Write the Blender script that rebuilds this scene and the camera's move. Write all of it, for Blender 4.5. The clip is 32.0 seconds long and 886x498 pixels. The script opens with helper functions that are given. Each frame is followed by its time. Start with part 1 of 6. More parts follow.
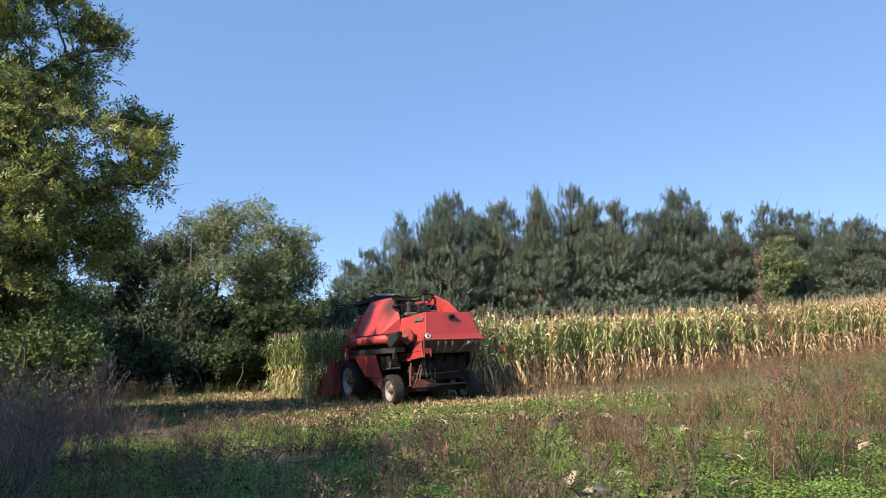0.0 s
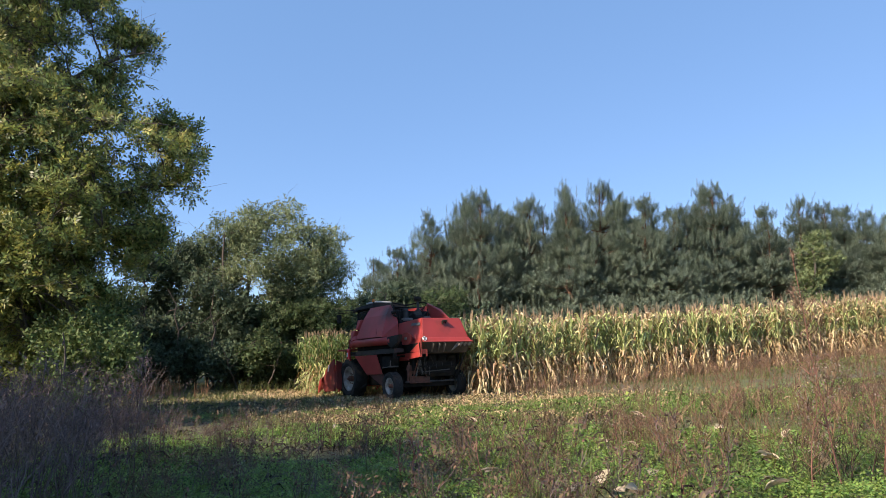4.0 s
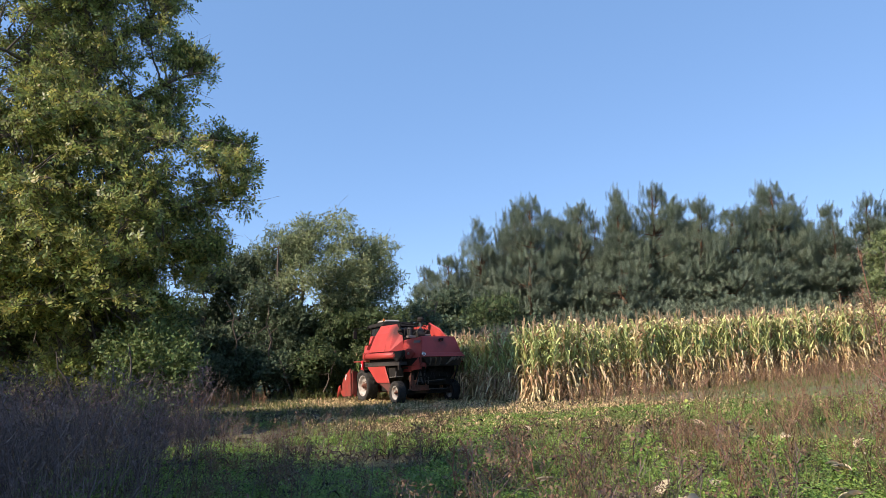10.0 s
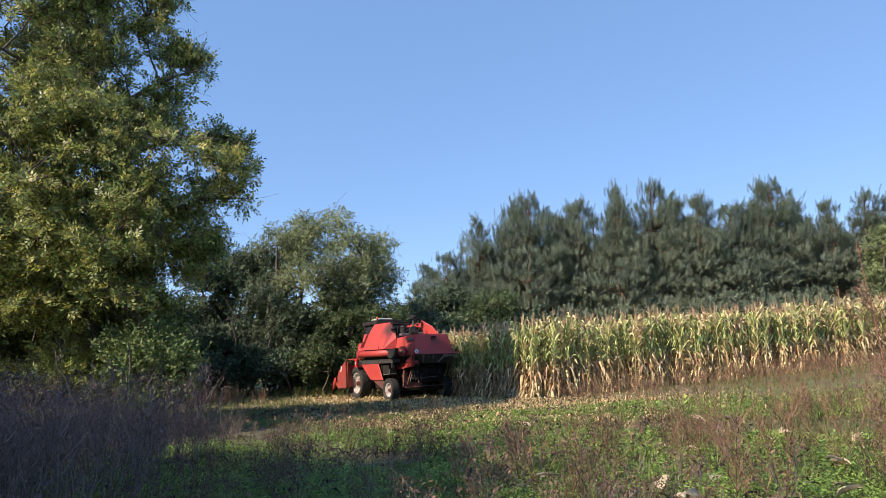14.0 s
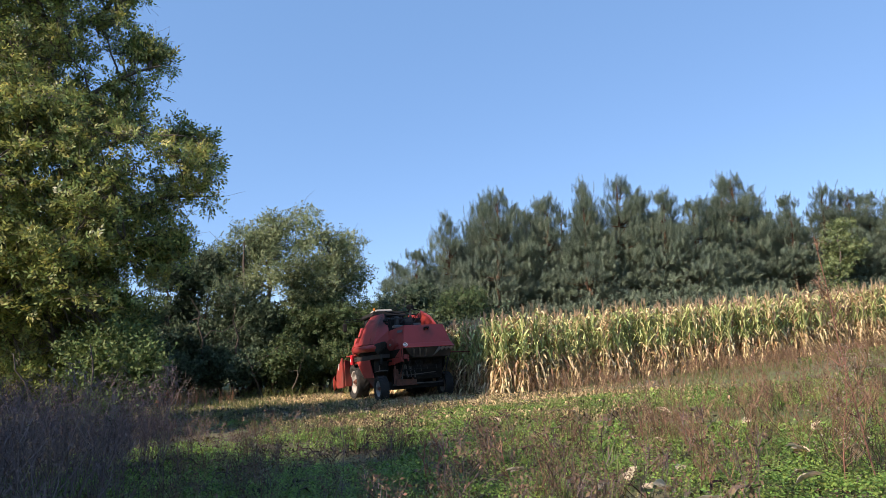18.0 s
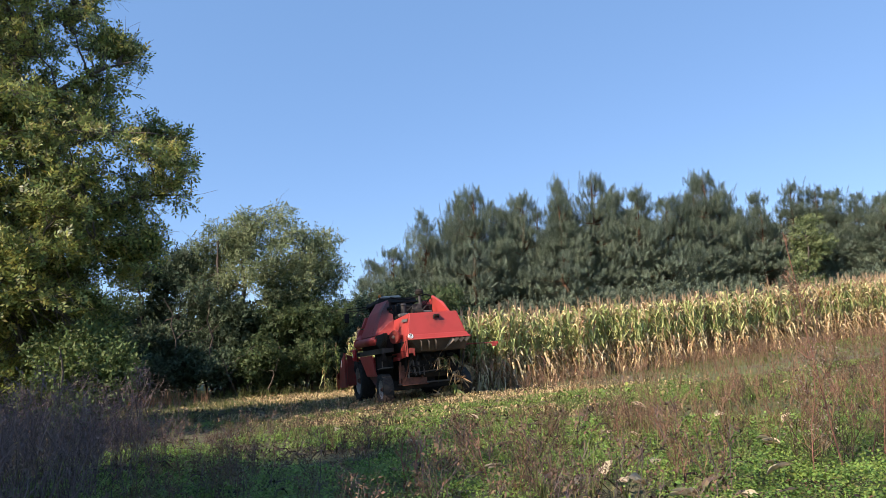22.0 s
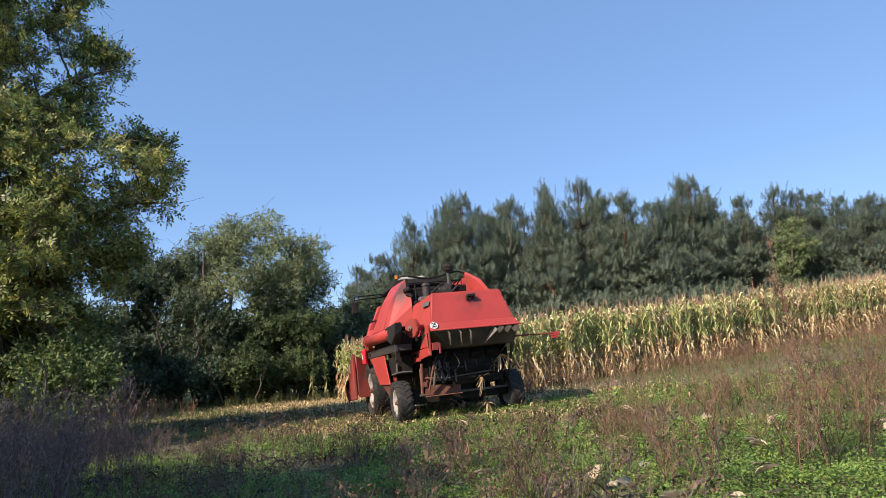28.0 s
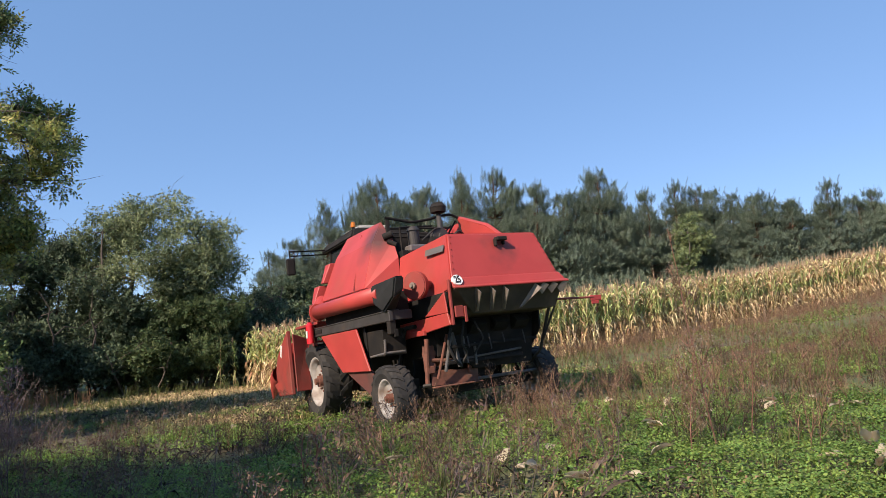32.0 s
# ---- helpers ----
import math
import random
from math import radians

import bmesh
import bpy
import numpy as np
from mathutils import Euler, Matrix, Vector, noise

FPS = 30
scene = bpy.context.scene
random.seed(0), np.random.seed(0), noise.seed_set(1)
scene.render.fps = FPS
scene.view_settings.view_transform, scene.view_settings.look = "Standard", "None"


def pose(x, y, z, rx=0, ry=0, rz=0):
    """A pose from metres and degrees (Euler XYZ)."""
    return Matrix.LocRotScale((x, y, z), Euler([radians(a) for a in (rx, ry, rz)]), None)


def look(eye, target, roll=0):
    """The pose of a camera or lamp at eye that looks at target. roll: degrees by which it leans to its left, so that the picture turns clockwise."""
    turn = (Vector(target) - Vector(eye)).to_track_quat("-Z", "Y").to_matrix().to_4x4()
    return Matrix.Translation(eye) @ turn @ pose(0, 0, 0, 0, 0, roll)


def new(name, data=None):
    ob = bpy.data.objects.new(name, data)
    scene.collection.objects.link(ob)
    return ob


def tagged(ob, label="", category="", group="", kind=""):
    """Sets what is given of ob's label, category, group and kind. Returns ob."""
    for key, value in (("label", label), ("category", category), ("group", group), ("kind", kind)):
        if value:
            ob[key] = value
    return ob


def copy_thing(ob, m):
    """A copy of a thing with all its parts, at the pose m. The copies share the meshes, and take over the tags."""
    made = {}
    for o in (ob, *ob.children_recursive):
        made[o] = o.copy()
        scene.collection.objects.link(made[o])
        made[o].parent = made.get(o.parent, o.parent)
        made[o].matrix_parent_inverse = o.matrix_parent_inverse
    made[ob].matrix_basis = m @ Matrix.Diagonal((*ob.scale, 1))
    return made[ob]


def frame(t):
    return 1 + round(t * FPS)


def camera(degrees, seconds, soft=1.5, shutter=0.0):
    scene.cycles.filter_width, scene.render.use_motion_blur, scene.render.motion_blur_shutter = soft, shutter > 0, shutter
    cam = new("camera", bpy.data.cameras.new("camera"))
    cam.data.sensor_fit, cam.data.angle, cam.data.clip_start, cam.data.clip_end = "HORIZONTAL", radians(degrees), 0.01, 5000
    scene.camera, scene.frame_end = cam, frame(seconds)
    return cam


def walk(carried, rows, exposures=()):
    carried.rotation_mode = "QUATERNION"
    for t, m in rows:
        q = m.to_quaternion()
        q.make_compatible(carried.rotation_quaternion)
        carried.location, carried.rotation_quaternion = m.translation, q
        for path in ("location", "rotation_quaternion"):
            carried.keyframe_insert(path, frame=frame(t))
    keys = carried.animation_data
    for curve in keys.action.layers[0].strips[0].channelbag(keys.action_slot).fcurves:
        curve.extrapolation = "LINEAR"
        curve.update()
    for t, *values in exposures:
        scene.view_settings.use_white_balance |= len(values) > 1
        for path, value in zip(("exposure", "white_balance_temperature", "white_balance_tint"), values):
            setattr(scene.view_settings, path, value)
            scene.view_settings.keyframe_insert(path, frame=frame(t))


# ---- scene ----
EYE = Vector((0.0, 0.0, 1.25))


def aim(turn, pitch, roll):
    """The hand-held camera at EYE: degrees to the right of +y, upwards, and lean."""
    a, p = radians(turn), radians(pitch)
    return look(EYE, EYE + Vector((math.sin(a) * math.cos(p), math.cos(a) * math.cos(p), math.sin(p))), roll)


cam = camera(69.5, 32.0, soft=0.6)
walk(cam, [
    (0, aim(0.00, 9.99, 0.60)),
    (0.5, aim(0.00, 10.00, 0.45)),
    (1, aim(-1.01, 10.02, 1.04)),
    (1.5, aim(-0.65, 9.75, 0.89)),
    (2, aim(-0.38, 9.53, 0.83)),
    (2.5, aim(-0.21, 9.51, 0.74)),
    (3, aim(-0.28, 9.60, 0.83)),
    (3.5, aim(-0.66, 9.55, 0.41)),
    (4, aim(-2.54, 9.79, 0.50)),
    (4.5, aim(-3.60, 9.79, 1.05)),
    (6.5, aim(-3.32, 10.27, -0.61)),
    (7, aim(-4.03, 10.30, -0.42)),
    (7.5, aim(-4.65, 10.18, -0.19)),
    (8, aim(-4.26, 9.97, -0.18)),
    (8.5, aim(-4.09, 9.89, -0.38)),
    (9, aim(-4.31, 9.96, -0.44)),
    (9.5, aim(-5.12, 9.90, -0.30)),
    (10, aim(-7.09, 10.45, 0.16)),
    (10.5, aim(-7.53, 10.50, 0.32)),
    (11, aim(-7.26, 10.26, 0.12)),
    (11.5, aim(-7.41, 10.24, 0.22)),
    (12, aim(-7.31, 10.25, 0.14)),
    (12.5, aim(-7.21, 10.38, 0.06)),
    (13, aim(-7.48, 10.59, 0.12)),
    (13.5, aim(-7.04, 10.56, 0.10)),
    (14, aim(-6.98, 10.17, -0.16)),
    (14.5, aim(-7.27, 10.27, 0.02)),
    (15, aim(-6.96, 9.65, -0.64)),
    (15.5, aim(-5.52, 9.44, -1.16)),
    (17.5, aim(-4.64, 9.66, -0.90)),
    (18, aim(-4.20, 9.88, -1.11)),
    (18.5, aim(-2.93, 9.88, -1.31)),
    (19, aim(-3.39, 9.89, -1.21)),
    (19.5, aim(-3.60, 10.06, -1.25)),
    (20, aim(-2.26, 9.89, -1.43)),
    (20.5, aim(-2.29, 9.66, -1.65)),
    (21, aim(-2.07, 9.67, -1.78)),
    (21.5, aim(-1.98, 9.64, -1.79)),
    (22, aim(-2.06, 9.63, -1.83)),
    (22.5, aim(-2.23, 9.72, -1.84)),
    (23, aim(-1.95, 9.73, -1.81)),
    (23.5, aim(-1.98, 9.56, -1.97)),
    (24, aim(-1.73, 9.66, -2.01)),
    (24.5, aim(-1.67, 9.66, -1.90)),
    (25, aim(-1.88, 9.70, -1.87)),
    (25.5, aim(-1.79, 9.86, -2.05)),
    (27.5, aim(-0.85, 10.23, -2.30)),
    (28, aim(-0.91, 10.12, -2.52)),
    (28.5, aim(-0.74, 10.15, -2.54)),
    (29, aim(-1.11, 10.42, -2.46)),
    (29.5, aim(-1.06, 10.31, -2.60)),
    (30, aim(-0.34, 10.44, -2.94)),
    (30.5, aim(1.73, 10.20, -2.32)),
    (31, aim(5.28, 10.11, -2.60)),
    (31.5, aim(6.71, 9.26, -2.71)),
    (32, aim(6.68, 8.64, -2.72)),
], exposures=[(0, 0.71, 7050, 18), (24, 0.71, 7050, 18), (28, 0.62, 7050, 18), (30, 0.57, 7050, 18), (31, 0.54, 7050, 18), (32, 0.53, 7050, 18)])

# ---- light ----
SUN_AZ, SUN_EL = radians(226.0), radians(34.0)      # azimuth of the sun from +y, clockwise; height
to_sun = Vector((math.sin(SUN_AZ) * math.cos(SUN_EL), math.cos(SUN_AZ) * math.cos(SUN_EL), math.sin(SUN_EL)))
world = bpy.data.worlds.new("sky")
scene.world = world
world.use_nodes = True
wn, wl = world.node_tree.nodes, world.node_tree.links
sky = wn.new("ShaderNodeTexSky")
sky.sky_type, sky.sun_disc = "NISHITA", False
sky.sun_elevation, sky.sun_rotation = SUN_EL, SUN_AZ
sky.air_density, sky.dust_density, sky.ozone_density = 1.0, 0.1, 4.0
sky.altitude = 900
even = wn.new("ShaderNodeMix")                      # thin haze evens the blue out
even.data_type = "RGBA"
even.inputs[0].default_value = 0.55
even.inputs[7].default_value = (0.82, 1.95, 3.85, 1)
wl.new(sky.outputs[0], even.inputs[6])
wl.new(even.outputs[2], wn["Background"].inputs[0])
wn["Background"].inputs[1].default_value = 0.149
sun = new("sun", bpy.data.lights.new("sun", "SUN"))
sun.data.energy, sun.data.angle, sun.data.color = 5.0, radians(0.6), (1.0, 0.9, 0.76)
sun.matrix_world = look(to_sun * 200, (0, 0, 0))


# ---- materials ----
def mat(name, a, b=None, rough=0.7, scale=8.0, metal=0.0, bump=0.0, spread=0.0, vary="", leafy=0.0, stain=None, stain_scale=1.2, stain_amount=0.5, spec=0.4, coat=0.0):
    """A surface whose colour goes from a to b with a fine grain, with larger stains, wear and an optional change from piece to piece."""
    m = bpy.data.materials.new(name)
    m.use_nodes = True
    n, l = m.node_tree.nodes, m.node_tree.links
    p = n["Principled BSDF"]
    b = b or tuple(c * 0.75 for c in a)
    co = n.new("ShaderNodeTexCoord")
    t1 = n.new("ShaderNodeTexNoise")
    t1.inputs["Scale"].default_value, t1.inputs["Detail"].default_value = scale, 6.0
    l.new(co.outputs["Object"], t1.inputs["Vector"])
    r = n.new("ShaderNodeValToRGB")
    r.color_ramp.elements[0].position, r.color_ramp.elements[1].position = 0.32, 0.68
    r.color_ramp.elements[0].color, r.color_ramp.elements[1].color = (*a, 1), (*b, 1)
    l.new(t1.outputs[0], r.inputs[0])
    col = r.outputs[0]
    if stain:
        t2 = n.new("ShaderNodeTexNoise")
        t2.inputs["Scale"].default_value, t2.inputs["Detail"].default_value = stain_scale, 8.0
        l.new(co.outputs["Object"], t2.inputs["Vector"])
        r2 = n.new("ShaderNodeValToRGB")
        r2.color_ramp.elements[0].position, r2.color_ramp.elements[1].position = 0.5, 0.72
        r2.color_ramp.elements[0].color, r2.color_ramp.elements[1].color = (0, 0, 0, 1), (stain_amount,) * 3 + (1,)
        l.new(t2.outputs[0], r2.inputs[0])
        mx = n.new("ShaderNodeMix")
        mx.data_type = "RGBA"
        l.new(r2.outputs[0], mx.inputs[0])
        l.new(col, mx.inputs[6])
        mx.inputs[7].default_value = (*stain, 1)
        col = mx.outputs[2]
    if vary:
        src = n.new("ShaderNodeObjectInfo").outputs["Random"] if vary == "object" else n.new("ShaderNodeNewGeometry").outputs["Random Per Island"]
        hs = n.new("ShaderNodeHueSaturation")
        for key, lo, hi in (("Value", 1 - spread, 1 + spread), ("Hue", 0.5 - spread * 0.06, 0.5 + spread * 0.06)):
            mr = n.new("ShaderNodeMapRange")
            mr.inputs[3].default_value, mr.inputs[4].default_value = lo, hi
            if key == "Hue":
                w = n.new("ShaderNodeMath")
                w.operation = "FRACT"
                k = n.new("ShaderNodeMath")
                k.operation = "MULTIPLY"
                k.inputs[1].default_value = 17.3
                l.new(src, k.inputs[0])
                l.new(k.outputs[0], w.inputs[0])
                l.new(w.outputs[0], mr.inputs[0])
            else:
                l.new(src, mr.inputs[0])
            l.new(mr.outputs[0], hs.inputs[key])
        l.new(col, hs.inputs["Color"])
        col = hs.outputs[0]
    l.new(col, p.inputs["Base Color"])
    p.inputs["Roughness"].default_value, p.inputs["Metallic"].default_value = rough, metal
    p.inputs["Specular IOR Level"].default_value, p.inputs["Coat Weight"].default_value = spec, coat
    if bump:
        bp = n.new("ShaderNodeBump")
        bp.inputs["Strength"].default_value, bp.inputs["Distance"].default_value = bump, 0.02
        l.new(t1.outputs[0], bp.inputs["Height"])
        l.new(bp.outputs[0], p.inputs["Normal"])
    if leafy:
        tr, ms = n.new("ShaderNodeBsdfTranslucent"), n.new("ShaderNodeMixShader")
        l.new(col, tr.inputs[0])
        ms.inputs[0].default_value = leafy
        l.new(p.outputs[0], ms.inputs[1])
        l.new(tr.outputs[0], ms.inputs[2])
        l.new(ms.outputs[0], n["Material Output"].inputs[0])
    return m


RED = mat("sun_bleached_red_paint", (0.42, 0.052, 0.045), (0.355, 0.043, 0.037), rough=0.5, scale=2.2, stain=(0.30, 0.07, 0.045), stain_scale=1.6, stain_amount=0.55, bump=0.04)
RED_DARK = mat("dusty_dark_red_paint", (0.30, 0.04, 0.03), (0.20, 0.035, 0.028), rough=0.65, scale=3.0, stain=(0.12, 0.07, 0.05), stain_amount=0.8)
RUST = mat("rusty_brown_steel", (0.20, 0.075, 0.05), (0.11, 0.05, 0.035), rough=0.8, scale=14, stain=(0.16, 0.11, 0.08), stain_scale=3, bump=0.2)
GREY_STEEL = mat("dull_grey_steel", (0.115, 0.112, 0.112), (0.075, 0.072, 0.07), rough=0.6, scale=5, stain=(0.2, 0.15, 0.11), stain_scale=2.5, bump=0.1)
PALE_STEEL = mat("worn_bare_steel", (0.27, 0.225, 0.19), (0.17, 0.14, 0.12), rough=0.5, metal=0.3, scale=9, stain=(0.24, 0.15, 0.10), stain_scale=4)
# black dusty metal; its darkness also stands in for shade under the harvester
BLACK = mat("black_dusty_metal_with_shade", (0.014, 0.0135, 0.013), (0.022, 0.02, 0.018), rough=0.75, scale=6, stain=(0.045, 0.034, 0.026), stain_scale=3, spec=0.15)
RUBBER = mat("dusty_tyre_rubber", (0.019, 0.019, 0.019), (0.03, 0.028, 0.026), rough=0.85, scale=9, stain=(0.075, 0.064, 0.05), stain_scale=3.5, stain_amount=0.4, bump=0.15)
CLOTH = mat("black_rubber_spout", (0.014, 0.015, 0.016), (0.024, 0.024, 0.024), rough=0.6, scale=6, bump=0.15)
RIM = mat("faded_white_rim_paint", (0.40, 0.38, 0.355), (0.26, 0.235, 0.21), rough=0.6, scale=6, stain=(0.17, 0.12, 0.09), stain_scale=5, stain_amount=0.75)
DARK_STEEL = mat("grimy_dark_steel", (0.05, 0.046, 0.044), (0.028, 0.026, 0.025), rough=0.6, scale=5, stain=(0.11, 0.075, 0.055), stain_scale=2.5, bump=0.1)
SHEET = mat("greasy_brown_grey_sheet", (0.062, 0.048, 0.043), (0.036, 0.029, 0.027), rough=0.55, scale=4, stain=(0.16, 0.12, 0.09), stain_scale=3, bump=0.1)
GUARD = mat("mud_stained_dark_red_paint", (0.13, 0.04, 0.033), (0.08, 0.036, 0.03), rough=0.75, scale=4, stain=(0.09, 0.07, 0.055), stain_amount=0.8)
GLASS = mat("dark_cab_glass", (0.02, 0.025, 0.028), (0.03, 0.035, 0.04), rough=0.12, spec=0.6)
CREAM = mat("cream_roof_plastic", (0.46, 0.44, 0.39), (0.36, 0.34, 0.3), rough=0.55, scale=4)
AMBER = mat("amber_beacon_lens", (0.62, 0.2, 0.03), (0.5, 0.14, 0.02), rough=0.25)
WHITE = mat("white_sign_sheet", (0.78, 0.78, 0.76), (0.7, 0.7, 0.68), rough=0.5)
INK = mat("black_print", (0.02, 0.02, 0.02), (0.03, 0.03, 0.03), rough=0.6)
PINK = mat("faded_pink_decal", (0.62, 0.22, 0.22), (0.5, 0.14, 0.15), rough=0.5, scale=30)
BRIGHT_RED = mat("bright_red_enamel", (0.62, 0.02, 0.03), (0.55, 0.02, 0.03), rough=0.35, coat=0.3)

DEAD_LEAF = mat("dark_flattened_dead_leaf", (0.12, 0.095, 0.068), (0.05, 0.042, 0.032), rough=0.9, scale=4, vary="island", spread=0.6, leafy=0.1, spec=0.15)
BARK = mat("grey_brown_bark", (0.13, 0.105, 0.085), (0.07, 0.058, 0.05), rough=0.95, scale=14, bump=0.5)
PINE_BARK = mat("orange_brown_pine_bark", (0.16, 0.085, 0.05), (0.08, 0.05, 0.036), rough=0.95, scale=10, bump=0.5)
LEAF_BIG = mat("green_walnut_leaf", (0.255, 0.29, 0.09), (0.135, 0.175, 0.055), rough=0.45, scale=0.9, vary="island", spread=0.6, leafy=0.4, spec=0.4)
# yellowing leaves, and sunlit highlights put into the leaf colour
LEAF_YELLOW_LIT = mat("yellowing_and_sunlit_walnut_leaf", (0.42, 0.40, 0.11), (0.27, 0.27, 0.075), rough=0.45, scale=1.1, vary="island", spread=0.5, leafy=0.4, spec=0.4)
LEAF_MID = mat("grey_green_willow_leaf", (0.265, 0.305, 0.155), (0.115, 0.155, 0.08), rough=0.6, scale=0.5, vary="island", spread=0.5, leafy=0.2, spec=0.2)
# dark and bluish: the wood's shade is put into this leaf colour
LEAF_DARK = mat("shaded_green_bush_leaf", (0.10, 0.14, 0.08), (0.055, 0.08, 0.05), rough=0.6, scale=0.8, vary="island", spread=0.55, leafy=0.28, spec=0.18)
LEAF_FRESH = mat("fresh_green_shrub_leaf", (0.088, 0.125, 0.052), (0.052, 0.08, 0.036), rough=0.6, scale=0.8, vary="island", spread=0.5, leafy=0.3, spec=0.18)
# lighter copy of the shrub leaf, sunlight put into its colour
LEAF_SHRUB = mat("sunlit_green_shrub_leaf", (0.125, 0.172, 0.06), (0.072, 0.108, 0.04), rough=0.55, scale=0.8, vary="island", spread=0.5, leafy=0.3, spec=0.22)
LEAF_LIGHT = mat("light_green_birch_leaf", (0.205, 0.255, 0.11), (0.12, 0.16, 0.07), rough=0.55, scale=0.8, vary="island", spread=0.5, leafy=0.3, spec=0.25)
NEEDLE = mat("blue_green_pine_needle", (0.188, 0.234, 0.157), (0.084, 0.12, 0.089), rough=0.5, scale=0.5, vary="island", spread=0.5, leafy=0.06, spec=0.4)
CORN_GREEN = mat("fading_green_corn_leaf", (0.455, 0.49, 0.20), (0.29, 0.35, 0.13), rough=0.55, scale=2.5, vary="island", spread=0.4, leafy=0.08)
CORN_FRESH = mat("green_corn_leaf", (0.15, 0.21, 0.055), (0.08, 0.125, 0.035), rough=0.55, scale=2.5, vary="island", spread=0.4, leafy=0.15)
DULL_TRASH = mat("dull_olive_corn_trash", (0.34, 0.275, 0.13), (0.085, 0.075, 0.038), rough=0.85, scale=3, vary="island", spread=0.6, leafy=0.05, spec=0.2)
CORN_DRY = mat("dry_tan_corn_leaf", (0.68, 0.54, 0.32), (0.52, 0.38, 0.21), rough=0.7, scale=3, vary="island", spread=0.42, leafy=0.08)
CORN_BROWN = mat("dry_brown_corn_leaf", (0.36, 0.22, 0.11), (0.24, 0.14, 0.07), rough=0.8, scale=3, vary="island", spread=0.4, leafy=0.1)
CORN_STALK = mat("straw_yellow_corn_stalk", (0.42, 0.34, 0.17), (0.28, 0.22, 0.10), rough=0.7, scale=5, vary="island", spread=0.3)
TASSEL = mat("pinkish_tan_corn_tassel", (0.44, 0.32, 0.21), (0.32, 0.22, 0.14), rough=0.9, scale=4, vary="island", spread=0.3, leafy=0.1)
HUSK = mat("pale_corn_husk", (0.56, 0.48, 0.34), (0.42, 0.34, 0.22), rough=0.7, scale=5, vary="island", spread=0.25, leafy=0.3)
TRASH = mat("yellow_corn_trash", (0.60, 0.45, 0.24), (0.32, 0.225, 0.11), rough=0.8, scale=3, vary="island", spread=0.45, leafy=0.06)
CLOVER = mat("bright_green_clover", (0.235, 0.345, 0.085), (0.13, 0.215, 0.05), rough=0.55, scale=1.2, vary="island", spread=0.5, leafy=0.35, spec=0.2)
WEED_STEM = mat("dry_brown_weed_stem", (0.25, 0.15, 0.095), (0.13, 0.08, 0.052), rough=0.9, scale=6, vary="island", spread=0.5, spec=0.15)
WEED_SEED = mat("dry_dark_brown_weed_seed", (0.19, 0.13, 0.085), (0.09, 0.062, 0.044), rough=0.95, scale=4, vary="island", spread=0.55, leafy=0.15, spec=0.15)
WEED_DARK = mat("dark_brown_weed", (0.11, 0.075, 0.055), (0.055, 0.04, 0.032), rough=0.95, scale=4, vary="island", spread=0.5, spec=0.15)
WEED_PALE = mat("pale_seed_fluff", (0.36, 0.30, 0.25), (0.22, 0.17, 0.14), rough=0.95, scale=4, vary="island", spread=0.4, leafy=0.3, spec=0.1)
WEED_DUSK = mat("purple_brown_weed", (0.175, 0.128, 0.122), (0.098, 0.072, 0.072), rough=0.95, scale=4, vary="island", spread=0.4, leafy=0.15)
GRASS = mat("olive_grass_blade", (0.15, 0.17, 0.05), (0.095, 0.11, 0.036), rough=0.6, scale=1.0, vary="island", spread=0.5, leafy=0.3)
REED = mat("rust_red_dry_grass", (0.30, 0.17, 0.10), (0.20, 0.11, 0.07), rough=0.9, scale=2, vary="island", spread=0.4, leafy=0.25)


def scorched(m, place, reach, colour):
    """Soot on a painted part: darkest at a place, ragged and gone at reach."""
    n, l = m.node_tree.nodes, m.node_tree.links
    p = n["Principled BSDF"]
    was = p.inputs["Base Color"].links[0].from_socket
    co, far, t, add, mr, mx = (n.new(k) for k in ("ShaderNodeTexCoord", "ShaderNodeVectorMath", "ShaderNodeTexNoise", "ShaderNodeMath", "ShaderNodeMapRange", "ShaderNodeMix"))
    far.operation, far.inputs[1].default_value = "DISTANCE", place
    t.inputs["Scale"].default_value, t.inputs["Detail"].default_value = 4.0, 7.0
    l.new(co.outputs["Object"], far.inputs[0])
    l.new(co.outputs["Object"], t.inputs["Vector"])
    add.operation, add.inputs[2].default_value = "MULTIPLY_ADD", -0.25
    l.new(t.outputs[0], add.inputs[0])
    add.inputs[1].default_value = 0.5
    sm = n.new("ShaderNodeMath")
    l.new(far.outputs["Value"], sm.inputs[0])
    l.new(add.outputs[0], sm.inputs[1])
    l.new(sm.outputs[0], mr.inputs[0])
    mr.inputs[1].default_value, mr.inputs[2].default_value, mr.inputs[3].default_value, mr.inputs[4].default_value = reach * 0.15, reach, 0.85, 0.0
    mx.data_type = "RGBA"
    l.new(mr.outputs[0], mx.inputs[0])
    l.new(was, mx.inputs[6])
    mx.inputs[7].default_value = (*colour, 1)
    l.new(mx.outputs[2], p.inputs["Base Color"])
    return m


RED_TANK = scorched(mat("sun_bleached_red_paint_with_soot", (0.42, 0.052, 0.045), (0.355, 0.043, 0.037), rough=0.5, scale=2.2, stain=(0.30, 0.07, 0.045), stain_scale=1.6, stain_amount=0.55, bump=0.04), (-0.86, 0.86, 2.74), 0.55, (0.05, 0.03, 0.026))
RED_HOOD = scorched(mat("sun_bleached_red_paint_with_grease", (0.42, 0.052, 0.045), (0.355, 0.043, 0.037), rough=0.5, scale=2.2, stain=(0.30, 0.07, 0.045), stain_scale=1.6, stain_amount=0.55, bump=0.04), (0.06, -0.93, 2.2), 0.3, (0.15, 0.035, 0.03))


